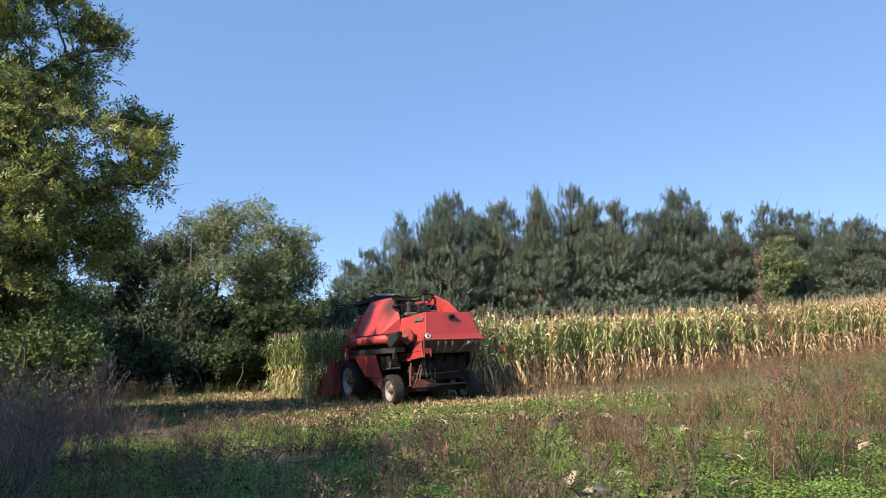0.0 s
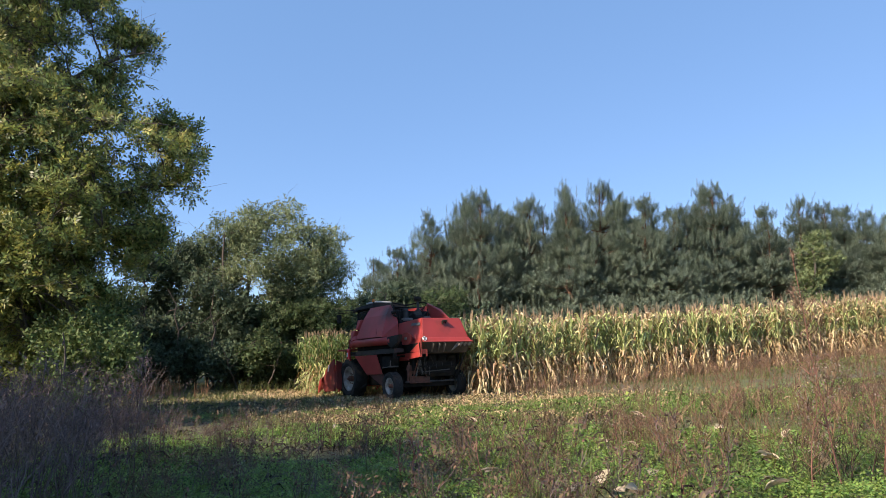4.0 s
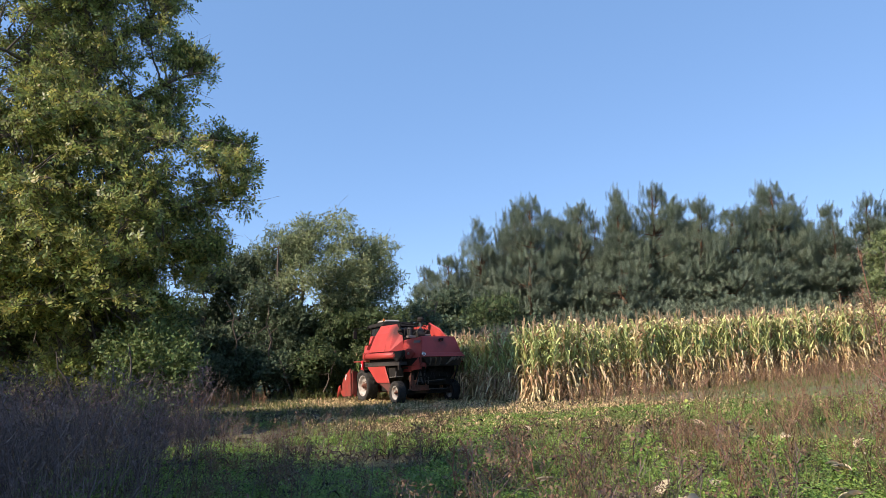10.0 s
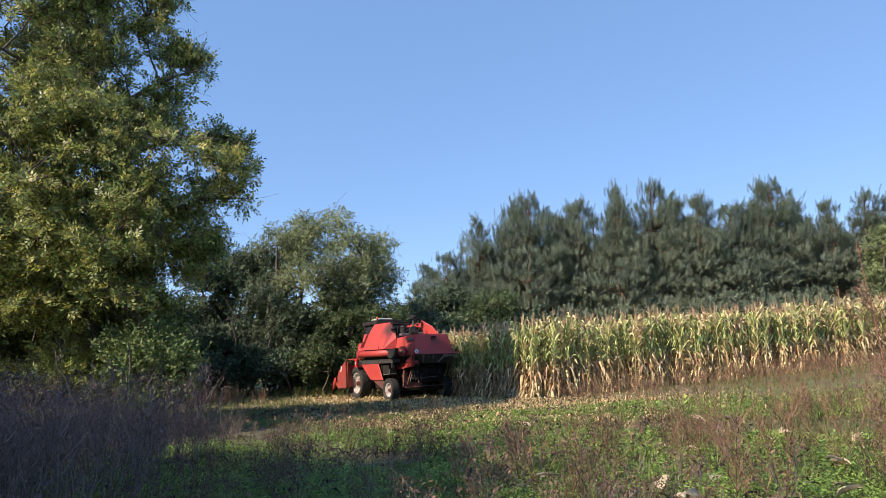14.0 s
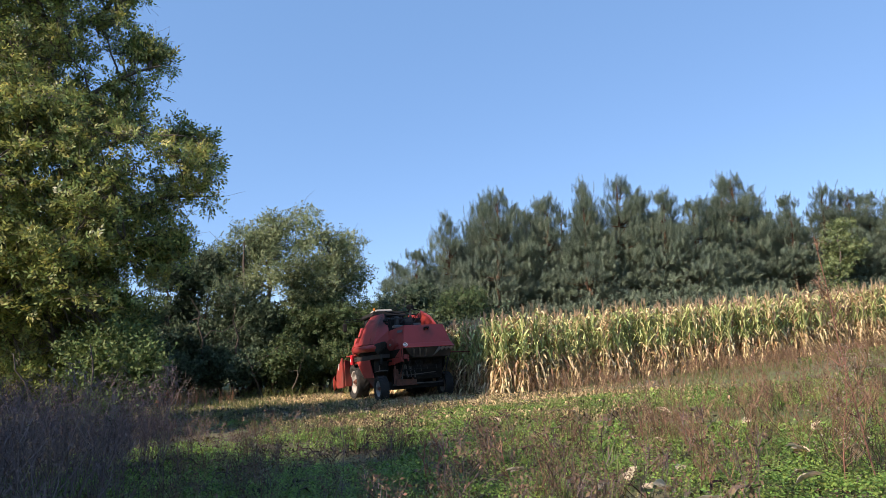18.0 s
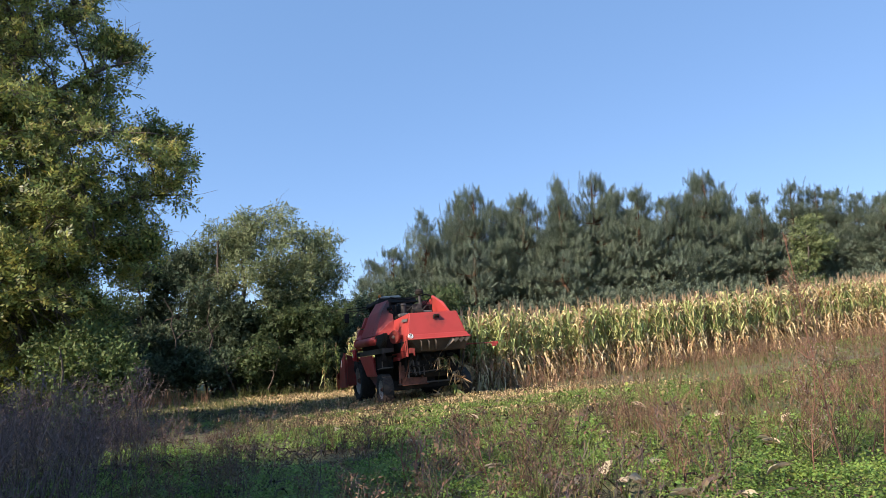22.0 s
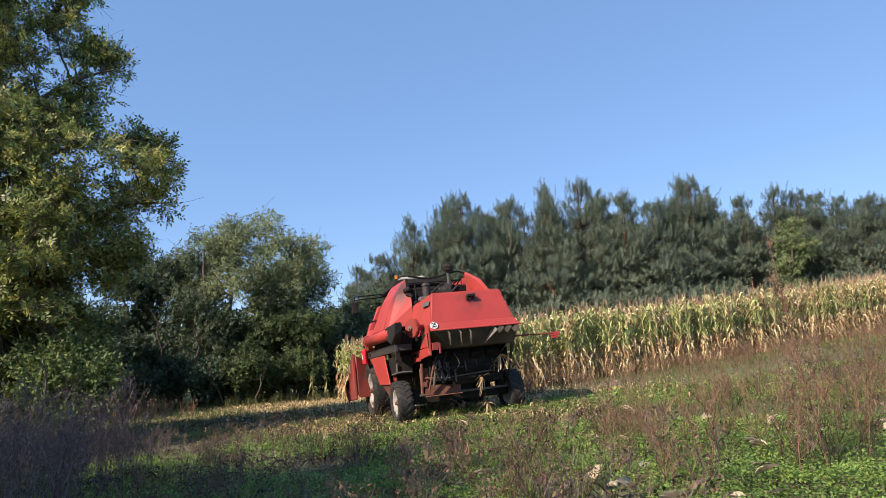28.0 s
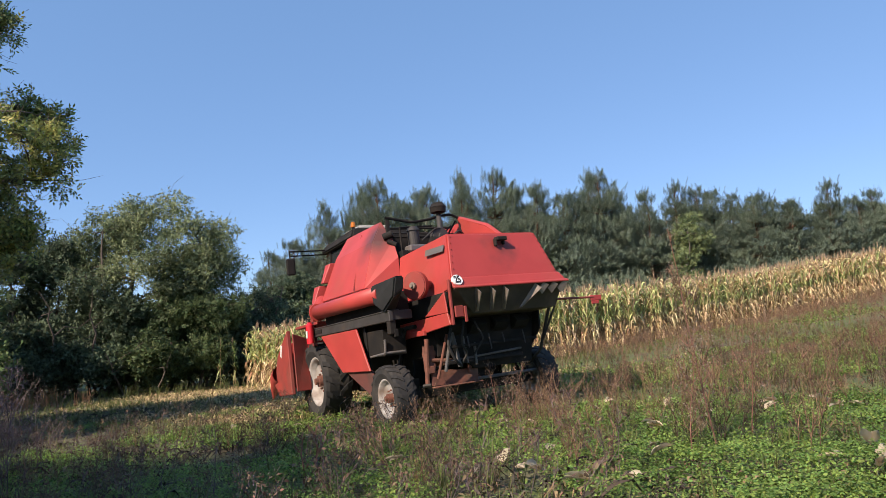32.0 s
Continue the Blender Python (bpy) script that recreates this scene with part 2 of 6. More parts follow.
def ground_material():
    m = bpy.data.materials.new("field_soil_with_moss_and_straw")
    m.use_nodes = True
    n, l = m.node_tree.nodes, m.node_tree.links
    p = n["Principled BSDF"]
    p.inputs["Roughness"].default_value = 0.95
    co = n.new("ShaderNodeTexCoord")

    def noisy(scale, lo, hi, detail=8.0):
        t = n.new("ShaderNodeTexNoise")
        t.inputs["Scale"].default_value, t.inputs["Detail"].default_value = scale, detail
        l.new(co.outputs["Object"], t.inputs["Vector"])
        r = n.new("ShaderNodeValToRGB")
        r.color_ramp.elements[0].position, r.color_ramp.elements[1].position = lo, hi
        l.new(t.outputs[0], r.inputs[0])
        return t, r
    t1, r1 = noisy(9.0, 0.35, 0.65)
    r1.color_ramp.elements[0].color, r1.color_ramp.elements[1].color = (0.08, 0.066, 0.045, 1), (0.17, 0.14, 0.09, 1)
    _, r2 = noisy(0.8, 0.37, 0.57)
    t3, r3 = noisy(30.0, 0.4, 0.6, 3.0)
    r3.color_ramp.elements[0].color, r3.color_ramp.elements[1].color = (0.07, 0.10, 0.028, 1), (0.14, 0.18, 0.05, 1)
    mx = n.new("ShaderNodeMix")
    mx.data_type = "RGBA"
    l.new(r2.outputs[0], mx.inputs[0])
    l.new(r1.outputs[0], mx.inputs[6])
    l.new(r3.outputs[0], mx.inputs[7])
    l.new(mx.outputs[2], p.inputs["Base Color"])
    bp = n.new("ShaderNodeBump")
    bp.inputs["Strength"].default_value, bp.inputs["Distance"].default_value = 0.8, 0.05
    l.new(t3.outputs[0], bp.inputs["Height"])
    l.new(bp.outputs[0], p.inputs["Normal"])
    return m


# ---- ground ----
def ground_z(x, y):
    """Height of the field: it rises to the right and, past the corn's edge, away from the camera."""
    x, y = np.asarray(x, float), np.asarray(y, float)
    z = 0.2 - 0.004 * np.clip(y, -10, 30)
    z = z + np.where(x > 0, 0.068 * 60 * (1 - np.exp(-np.maximum(x, 0) / 60)) + 0.0017 * np.clip(x, 0, 28) ** 2, 0.34 * np.tanh(np.minimum(x, 0) / 6))
    z = z + 0.02 * np.clip(y - 30, 0, 200) * (1 / (1 + np.exp(-(x - 2) / 4)))
    z = z + 8.0 * np.clip((y - 64) / 34, 0, 1) ** 2 * (3 - 2 * np.clip((y - 64) / 34, 0, 1))
    z = z + 0.018 * np.sin(x * 1.9 + 0.6 * y) * np.sin(y * 1.3 - 0.4 * x) + 0.012 * np.sin(x * 4.1 + 1) * np.sin(y * 3.7 + 2)
    return z


def gz(x, y):
    return float(ground_z(x, y))


def mesh_of(name, verts, quads, mats, index=None, smooth=True):
    """A mesh out of arrays of places and four-cornered faces."""
    me = bpy.data.meshes.new(name)
    verts, quads = np.asarray(verts, np.float32), np.asarray(quads, np.int32)
    me.vertices.add(len(verts))
    me.vertices.foreach_set("co", verts.ravel())
    me.loops.add(quads.size)
    me.loops.foreach_set("vertex_index", quads.ravel())
    me.polygons.add(len(quads))
    me.polygons.foreach_set("loop_start", np.arange(0, quads.size, 4, dtype=np.int32))
    for m in mats:
        me.materials.append(m)
    if index is not None:
        me.polygons.foreach_set("material_index", np.asarray(index, np.int32))
    me.polygons.foreach_set("use_smooth", np.full(len(quads), smooth))
    me.update(calc_edges=True)
    me.validate()
    return me


def spread_axis(lo, hi, fine_lo, fine_hi, step, grow=1.22):
    mid = list(np.arange(fine_lo, fine_hi, step))
    left, right, s = [], [], step
    x = fine_lo
    while x > lo:
        s *= grow
        x -= s
        left.append(x)
    x, s = mid[-1], step
    while x < hi:
        s *= grow
        x += s
        right.append(x)
    return np.array(left[::-1] + mid + right)


xs, ys = spread_axis(-2500, 2500, -16, 26, 0.3), spread_axis(-2500, 2500, -2, 34, 0.3)
gx, gy = np.meshgrid(xs, ys)
gi = np.arange(gx.size).reshape(gx.shape)
ground = new("ground", mesh_of("ground", np.stack([gx.ravel(), gy.ravel(), ground_z(gx, gy).ravel()], -1),
                               np.stack([gi[:-1, :-1], gi[:-1, 1:], gi[1:, 1:], gi[1:, :-1]], -1).reshape(-1, 4), [ground_material()]))
tagged(ground, "uneven field soil with green moss and straw", "ground", kind="structure")


# ---- shapes out of arrays ----
class Soup:
    """Collects places, four-cornered faces and the material of each face."""

    def __init__(self):
        self.v, self.q, self.m, self.n = [], [], [], 0

    def add(self, v, q, m=0):
        v, q = np.asarray(v, float), np.asarray(q, int)
        self.v.append(v)
        self.q.append(q + self.n)
        self.m.append(np.full(len(q), m) if np.isscalar(m) else np.asarray(m))
        self.n += len(v)

    def arrays(self):
        return np.concatenate(self.v), np.concatenate(self.q), np.concatenate(self.m)

    def tube(self, pts, radii, sides=6, m=0):
        pts, radii = np.asarray(pts, float), np.asarray(radii, float)
        d = np.gradient(pts, axis=0)
        d /= np.linalg.norm(d, axis=1, keepdims=True) + 1e-9
        ref = np.where(np.abs(d[:, 2:]) > 0.9, [[1.0, 0, 0]], [[0, 0, 1.0]])
        a = np.cross(d, ref)
        a /= np.linalg.norm(a, axis=1, keepdims=True) + 1e-9
        b = np.cross(d, a)
        th = np.linspace(0, 2 * np.pi, sides, endpoint=False)
        ring = a[:, None] * np.cos(th)[None, :, None] + b[:, None] * np.sin(th)[None, :, None]
        v = (pts[:, None] + ring * radii[:, None, None]).reshape(-1, 3)
        k, s = np.arange(len(pts) - 1)[:, None], np.arange(sides)[None, :]
        q = np.stack([k * sides + s, k * sides + (s + 1) % sides, (k + 1) * sides + (s + 1) % sides, (k + 1) * sides + s], -1).reshape(-1, 4)
        self.add(v, q, m)

    def blade(self, pts, widths, across, m=0, fold=0.0):
        """A strip along pts, widths wide in the direction across, its middle sunk by fold."""
        pts, widths, across = np.asarray(pts, float), np.asarray(widths, float), np.asarray(across, float)
        k = np.arange(len(pts) - 1)
        if fold:
            up = np.array([0, 0, 1.0])
            v = np.stack([pts - across * widths[:, None], pts - up * (fold * widths)[:, None], pts + across * widths[:, None]], 1).reshape(-1, 3)
            q = np.concatenate([np.stack([k * 3 + j, k * 3 + j + 1, k * 3 + 4 + j, k * 3 + 3 + j], -1) for j in (0, 1)])
        else:
            v = np.stack([pts - across * widths[:, None], pts + across * widths[:, None]], 1).reshape(-1, 3)
            q = np.stack([k * 2, k * 2 + 1, k * 2 + 3, k * 2 + 2], -1)
        self.add(v, q, m)


def scattered(templates, places):
    """Many copies of small shapes as one set of arrays. places: rows of x, y, z, turn, size, lean in x, lean in y, template."""
    out = Soup()
    places = np.asarray(places, float)
    for k, (v, q, m) in enumerate(templates):
        p = places[places[:, 7].astype(int) == k]
        if not len(p):
            continue
        c, s = np.cos(p[:, 3])[:, None], np.sin(p[:, 3])[:, None]
        x, y, z = v[None, :, 0] * p[:, 4:5], v[None, :, 1] * p[:, 4:5], v[None, :, 2] * p[:, 4:5]
        X, Y = x * c - y * s + z * p[:, 5:6], x * s + y * c + z * p[:, 6:7]
        w = np.stack([X + p[:, 0:1], Y + p[:, 1:2], z + p[:, 2:3]], -1).reshape(-1, 3)
        qq = (q[None] + (np.arange(len(p)) * len(v))[:, None, None]).reshape(-1, 4)
        out.add(w, qq, np.tile(m, len(p)))
    return out.arrays()


def turned_copies(v, q, m, centres, mats3):
    """Copies of one small shape at the centres, each turned by its own matrix."""
    w = np.einsum("nij,kj->nki", mats3, v) + centres[:, None]
    qq = (q[None] + (np.arange(len(centres)) * len(v))[:, None, None]).reshape(-1, 4)
    return w.reshape(-1, 3), qq, np.tile(m, len(centres))


def random_turns(rng, n, up=0.0):
    """n random turns; up draws the shapes' own x axis towards the sky."""
    a = rng.normal(size=(n, 3))
    a[:, 2] += up
    a /= np.linalg.norm(a, axis=1, keepdims=True)
    b = np.cross(a, rng.normal(size=(n, 3)))
    b /= np.linalg.norm(b, axis=1, keepdims=True)
    return np.stack([a, b, np.cross(a, b)], -1)


def part(name, data, material, parent, label="", smooth=False):
    """Links a bmesh, a Soup or a mesh as one mesh object under a thing or a part."""
    if isinstance(data, Soup):
        v, q, m = data.arrays()
        data = mesh_of(name, v, q, material if isinstance(material, list) else [material], m, smooth)
    elif isinstance(data, bmesh.types.BMesh):
        me = bpy.data.meshes.new(name)
        data.normal_update()
        data.to_mesh(me)
        data.free()
        for m in material if isinstance(material, list) else [material]:
            me.materials.append(m)
        if smooth:
            me.polygons.foreach_set("use_smooth", np.full(len(me.polygons), True))
        data = me
    ob = new(name, data)
    ob.parent = parent
    return tagged(ob, label)


def thing(name, m, label, category, group="", kind=""):
    ob = new(name)
    ob.matrix_basis = m
    ob.empty_display_size = 0.2
    return tagged(ob, label, category, group, kind)


# ---- trees ----
def pinnate_leaf(rng, pairs, length, leaflet, width):
    """A leaf of pairs of narrow leaflets along a stalk that lies in +x."""
    s = Soup()
    for k in range(pairs * 2 + 1):
        u = (k // 2 + 1) / (pairs + 0.5)
        side = 0 if k == pairs * 2 else (1 if k % 2 else -1)
        ang = side * rng.uniform(0.8, 1.15)
        d = np.array([math.cos(ang), math.sin(ang), rng.uniform(-0.35, 0.1)])
        d /= np.linalg.norm(d)
        a = np.cross(d, [0, 0, 1.0])
        a /= np.linalg.norm(a)
        o = np.array([u * length, 0, -0.15 * length * u * u])
        n = leaflet * rng.uniform(0.8, 1.15)
        s.add([o, o + d * n * 0.45 + a * width, o + d * n, o + d * n * 0.45 - a * width], [[0, 1, 2, 3]])
    return s.arrays()


def plain_twig(rng, n, length, leaflet, width):
    """A twig with single leaves round it, lying in +x."""
    s = Soup()
    for k in range(n):
        o = np.array([length * (k + 0.5) / n, 0, 0])
        d = rng.normal(size=3) * 0.8 + [0.7, 0, 0]
        d /= np.linalg.norm(d)
        a = np.cross(d, rng.normal(size=3))
        a /= np.linalg.norm(a)
        m = leaflet * rng.uniform(0.7, 1.2)
        s.add([o, o + d * m * 0.45 + a * width, o + d * m, o + d * m * 0.45 - a * width], [[0, 1, 2, 3]])
    return s.arrays()


def curve(rng, a, b, sag=0.0, n=6, wild=0.06):
    u = np.linspace(0, 1, n)[:, None]
    a, b = np.asarray(a, float), np.asarray(b, float)
    p = a + (b - a) * u
    ln = np.linalg.norm(b - a)
    p[1:-1] += rng.normal(size=(n - 2, 3)) * ln * wild
    p[:, 2] += (np.sin(u[:, 0] * np.pi) * sag * ln)
    return p


def tree(name, base, lean, height, lobes, leaf, leaf_mat, bark, label, category, seed, clusters=12, sprigs=60, cluster_size=0.75, trunk_r=0.2, up=0.3, kind="", bare=0.0, trunks=1, twigs=3):
    """A tree: tapered trunk, limbs to each lobe of the crown, twigs to each clump, and leaves round the clumps.
    lobes: centre (from the base) and half sizes."""
    rng = np.random.default_rng(seed)
    ob = thing(name, Matrix.Translation(base), label, category, kind=kind)
    wood, cen, size = Soup(), [], []
    tops = []
    for k in range(trunks):
        off = rng.normal(size=2) * (0.5 if trunks > 1 else 0)
        top = np.array([lean[0] + off[0] * 2.5, lean[1] + off[1] * 2.5, height * rng.uniform(0.85, 1.0) if trunks > 1 else height])
        sp = curve(rng, (off[0], off[1], -0.3), top, n=9, wild=0.018)
        wood.tube(sp, np.linspace(trunk_r, trunk_r * 0.18, 9), 8)
        tops.append(sp)
    for c, h in lobes:
        c, h = np.array(c, float), np.array(h, float)
        sp = tops[rng.integers(len(tops))]
        at = sp[int(np.clip(np.searchsorted(sp[:, 2], c[2] - 0.9 * np.linalg.norm(c[:2] - sp[4, :2]) * 0.6), 2, 8))]
        limb = curve(rng, at, c, sag=0.06, n=7, wild=0.04)
        wood.tube(limb, np.linspace(trunk_r * 0.3, trunk_r * 0.08, 7), 6)
        for _ in range(clusters):
            d = rng.normal(size=3)
            d /= np.linalg.norm(d)
            p = c + d * h * rng.uniform(0.35, 1.0) ** 0.6
            if p[2] < 0.25:
                p[2] = rng.uniform(0.3, 0.8)
            o = limb[rng.integers(3, 7)]
            tw = curve(rng, o, p, sag=0.04, n=5, wild=0.07)
            wood.tube(tw, np.linspace(trunk_r * 0.12 + 0.008, 0.006, 5), 4 if twigs else 3)
            for _ in range(twigs):
                e = p + rng.normal(size=3) * cluster_size * 0.7
                wood.tube(curve(rng, tw[3], e, n=4, wild=0.08), np.linspace(0.012, 0.004, 4), 3)
            if rng.random() >= bare:
                cen.append(p)
                size.append(rng.uniform(0.6, 1.25) * cluster_size)
    part("trunk", wood, bark, ob, smooth=True)
    cen, size = np.array(cen), np.array(size)
    per = (sprigs * (size / cluster_size) ** 1.5).astype(int)
    idx = np.repeat(np.arange(len(cen)), per)
    d = rng.normal(size=(len(idx), 3)) * [1, 1, 0.75]
    d /= np.maximum(1, np.linalg.norm(d, axis=1, keepdims=True) / 1.7)
    pos = cen[idx] + d * size[idx][:, None] * 0.55
    pos[:, 2] = np.maximum(pos[:, 2], 0.1)
    crown = Soup()
    half = len(leaf)
    which = rng.integers(half, size=len(pos))
    for k, (v, q, m) in enumerate(leaf):
        sel = which == k
        crown.add(*turned_copies(v, q, m, pos[sel], random_turns(rng, int(sel.sum()), up)))
    part("crown", crown, leaf_mat, ob)
    return ob


def lobes_in(rng, n, centre, half, size):
    """n lobes spread through an egg of half sizes about centre."""
    out = []
    for _ in range(n):
        d = rng.normal(size=3)
        d /= np.linalg.norm(d)
        p = np.array(centre) + d * np.array(half) * rng.uniform(0.25, 1.0)
        s = size * rng.uniform(0.7, 1.2)
        out.append((p, (s, s, s * 0.8)))
    return out


rng = np.random.default_rng(5)
WALNUT = [pinnate_leaf(rng, 3, 0.19, 0.112, 0.023) for _ in range(4)]
LOCUST = [pinnate_leaf(rng, 2, 0.22, 0.15, 0.037) for _ in range(4)]
WILLOW = [plain_twig(rng, 7, 0.34, 0.16, 0.026) for _ in range(4)]
BUSHY = [plain_twig(rng, 6, 0.35, 0.17, 0.045) for _ in range(4)]
BUSHY_FINE = [plain_twig(rng, 9, 0.34, 0.10, 0.024) for _ in range(4)]


def big_tree():
    """The tall walnut beside the camera: a leaning trunk, long limbs, and flat sprays of leaves along them with gaps between."""
    r = np.random.default_rng(11)
    x, y = -10.3, 13.4
    ob = thing("walnut_tree", Matrix.Translation((x, y, gz(x, y))), "tall walnut tree with yellowing green pinnate leaves, sunlit sprays coloured paler", "tree")
    wood = Soup()
    u = np.linspace(0, 1, 22)
    knots = np.array([(-1.9, 0.1, -0.3), (-1.5, 0.0, 2.4), (-0.9, 0.0, 4.1), (-0.3, 0.1, 6.2), (0.0, 0.2, 8.8), (0.0, 0.3, 12.6)])
    spine = np.stack([np.interp(u, np.linspace(0, 1, 6), knots[:, k]) for k in range(3)], -1) + r.normal(size=(22, 3)) * 0.03
    wood.tube(spine, 0.27 - 0.24 * u ** 0.8, 9)
    nodes, girth = [spine[5:]], [np.linspace(0.16, 0.04, 17)]
    ends = [(3.9, 0.7, 5.3), (3.1, 0.3, 6.7), (2.7, 0.2, 8.4), (1.6, 0.2, 9.9), (2.8, -0.2, 4.2), (1.7, -1.3, 3.0), (0.4, -2.1, 5.2), (-1.4, -2.2, 4.6), (-3.1, -1.6, 6.6), (-1.2, -2.0, 8.2),
            (1.0, -1.8, 7.1), (-3.6, 0.0, 9.2), (-0.6, 1.0, 12.8), (1.3, 0.6, 11.6), (-3.4, -0.6, 3.0), (-1.9, -1.0, 10.8), (1.2, 1.6, 6.0), (0.4, -1.2, 9.6)]
    for e in ends:
        k = int(np.clip(np.searchsorted(spine[:, 2], e[2] - 0.55 * math.hypot(e[0] - spine[8, 0], e[1])), 4, 19))
        limb = curve(r, spine[k], e, sag=0.12, n=10, wild=0.02)
        limb[1:-1] = (limb[:-2] + limb[1:-1] + limb[2:]) / 3
        g = np.linspace(0.095, 0.016, 10)
        wood.tube(limb, g, 6)
        nodes.append(limb[3:])
        girth.append(g[3:])
    nodes, girth = np.concatenate(nodes), np.concatenate(girth)
    # how far the crown reaches towards the field at each height
    zs, reach = (0.6, 2.4, 3.4, 4.4, 4.85, 5.4, 6.2, 6.9, 7.5, 8.2, 8.8, 9.6, 10.3, 11.6, 13.2), (1.9, 2.2, 2.9, 3.3, 2.8, 4.1, 3.6, 3.4, 2.3, 3.0, 2.8, 1.8, 1.9, 1.4, 0.3)
    sprays = []
    for k in range(46):                                  # the outline against the sky
        z = r.uniform(0.9, 12.4)
        sprays.append((np.interp(z, zs, reach) - abs(r.normal()) * 0.3 - 0.12, r.normal() * 0.7 + 0.2, z, r.uniform(0.3, 0.6)))
    for k in range(215):
        z = r.uniform(0.7, 12.6)
        if z > 7.6 and r.random() < 0.22:
            continue
        top = np.interp(z, zs, reach) - 0.7
        px = r.uniform(-3.4, top)
        sprays.append((px, -np.sqrt(max(0.0, 1 - ((px + 1.2) / 5.5) ** 2)) * r.uniform(0.2, 2.3) + (1.2 if r.random() < 0.25 else 0), z, r.uniform(0.5, 0.95)))
    for k in range(75):                                  # the far side
        z = r.uniform(1.5, 7.6)
        sprays.append((r.uniform(-2.6, np.interp(z, zs, reach) - 1.1), r.uniform(0.6, 2.4), z, r.uniform(0.5, 0.9)))
    for k in range(16):
        sprays.append((r.uniform(-2.2, -0.9), r.uniform(1.1, 2.1), r.uniform(7.8, 11.6), 0.8))
    sprays = [p for p in sprays if p[2] > 2.3 or p[1] > -0.4]
    cen, size, tone = [], [], []
    for sx, sy, sz, rad in sprays:
        if sz > 6.9:                                     # the top leans away over the wood
            back = max(0.0, (0.69 * sx - 0.72 * sy - 1.0) / (0.72 + 0.69 * 0.5))
            sx, sy = sx - 0.5 * back, sy + back
        c = np.array([sx, sy, sz])
        far = np.linalg.norm(nodes - (c - [0, 0, 0.5]), axis=1)
        k = int(np.argmin(far))
        tw = curve(r, nodes[k], c, sag=0.1, n=6, wild=0.03)
        wood.tube(tw, np.linspace(min(girth[k], 0.03), 0.01, 6), 4)
        # sprays taken as lit get more of the pale leaves
        lit = r.random()
        tilt = r.normal(size=2) * 0.25
        for _ in range(11):
            a, d = r.uniform(0, 6.28), rad * math.sqrt(r.random())
            p = c + [d * math.cos(a), d * math.sin(a), r.normal() * 0.13 + d * (tilt[0] * math.cos(a) + tilt[1] * math.sin(a)) - 0.12 * d * d]
            wood.tube(curve(r, tw[r.integers(3, 6)], p, sag=0.03, n=4, wild=0.07), np.linspace(0.013, 0.004, 4), 3)
            for _ in range(2):
                wood.tube(curve(r, p, p + r.normal(size=3) * 0.24 + [0.08, 0, 0.12], n=3, wild=0.08), np.linspace(0.005, 0.003, 3), 3)
            if r.random() > (0.22 if sz > 7.6 else 0.1):
                cen.append(p)
                size.append(r.uniform(0.18, 0.34))
                tone.append(0.09 + 0.4 * (lit > 0.62) * r.random())
    part("trunk", wood, BARK, ob, smooth=True)
    cen, size, tone = np.array(cen), np.array(size), np.array(tone)
    idx = np.repeat(np.arange(len(cen)), (9.5 * (size / 0.25) ** 1.6).astype(int) + 2)
    pos = cen[idx] + r.normal(size=(len(idx), 3)) * [1, 1, 0.6] * size[idx][:, None] * 0.6
    pos[:, 2] = np.maximum(pos[:, 2], 0.15)
    pale = r.random(len(idx)) < tone[idx]
    crown = Soup()
    which = r.integers(4, size=len(pos))
    for k, (v, q, m) in enumerate(WALNUT):
        for t in (0, 1):
            sel = (which == k) & (pale == bool(t))
            crown.add(*turned_copies(v, q, m + t, pos[sel], random_turns(r, int(sel.sum()), 0.3)))
    part("crown", crown, [LEAF_BIG, LEAF_YELLOW_LIT], ob)


def shade_trees():
    """Small walnuts behind the camera, whose shade lies on the near grass."""
    r = np.random.default_rng(13)
    first = tree("walnut_tree", (0, 0, 0), (0.3, 0.2), 5.6, lobes_in(r, 9, (0, 0, 4.6), (1.9, 1.9, 1.7), 1.0), WALNUT, LEAF_BIG, BARK,
                 "small walnut tree behind the near grass", "tree", 14, clusters=10, sprigs=32, cluster_size=0.6, trunk_r=0.14)
    for k, (x, y, t, h) in enumerate(((-7.2, 1.2, 70, 1.0), (-6.3, 0.0, 200, 0.9), (-9.9, 0.8, 130, 1.0), (-8.6, -1.6, 20, 1.1))):
        m = pose(x, y, gz(x, y), 0, 0, t) @ Matrix.Scale(h, 4)
        if k:
            copy_thing(first, pose(0, 0, 0)).matrix_basis = m
        else:
            first.matrix_basis = m


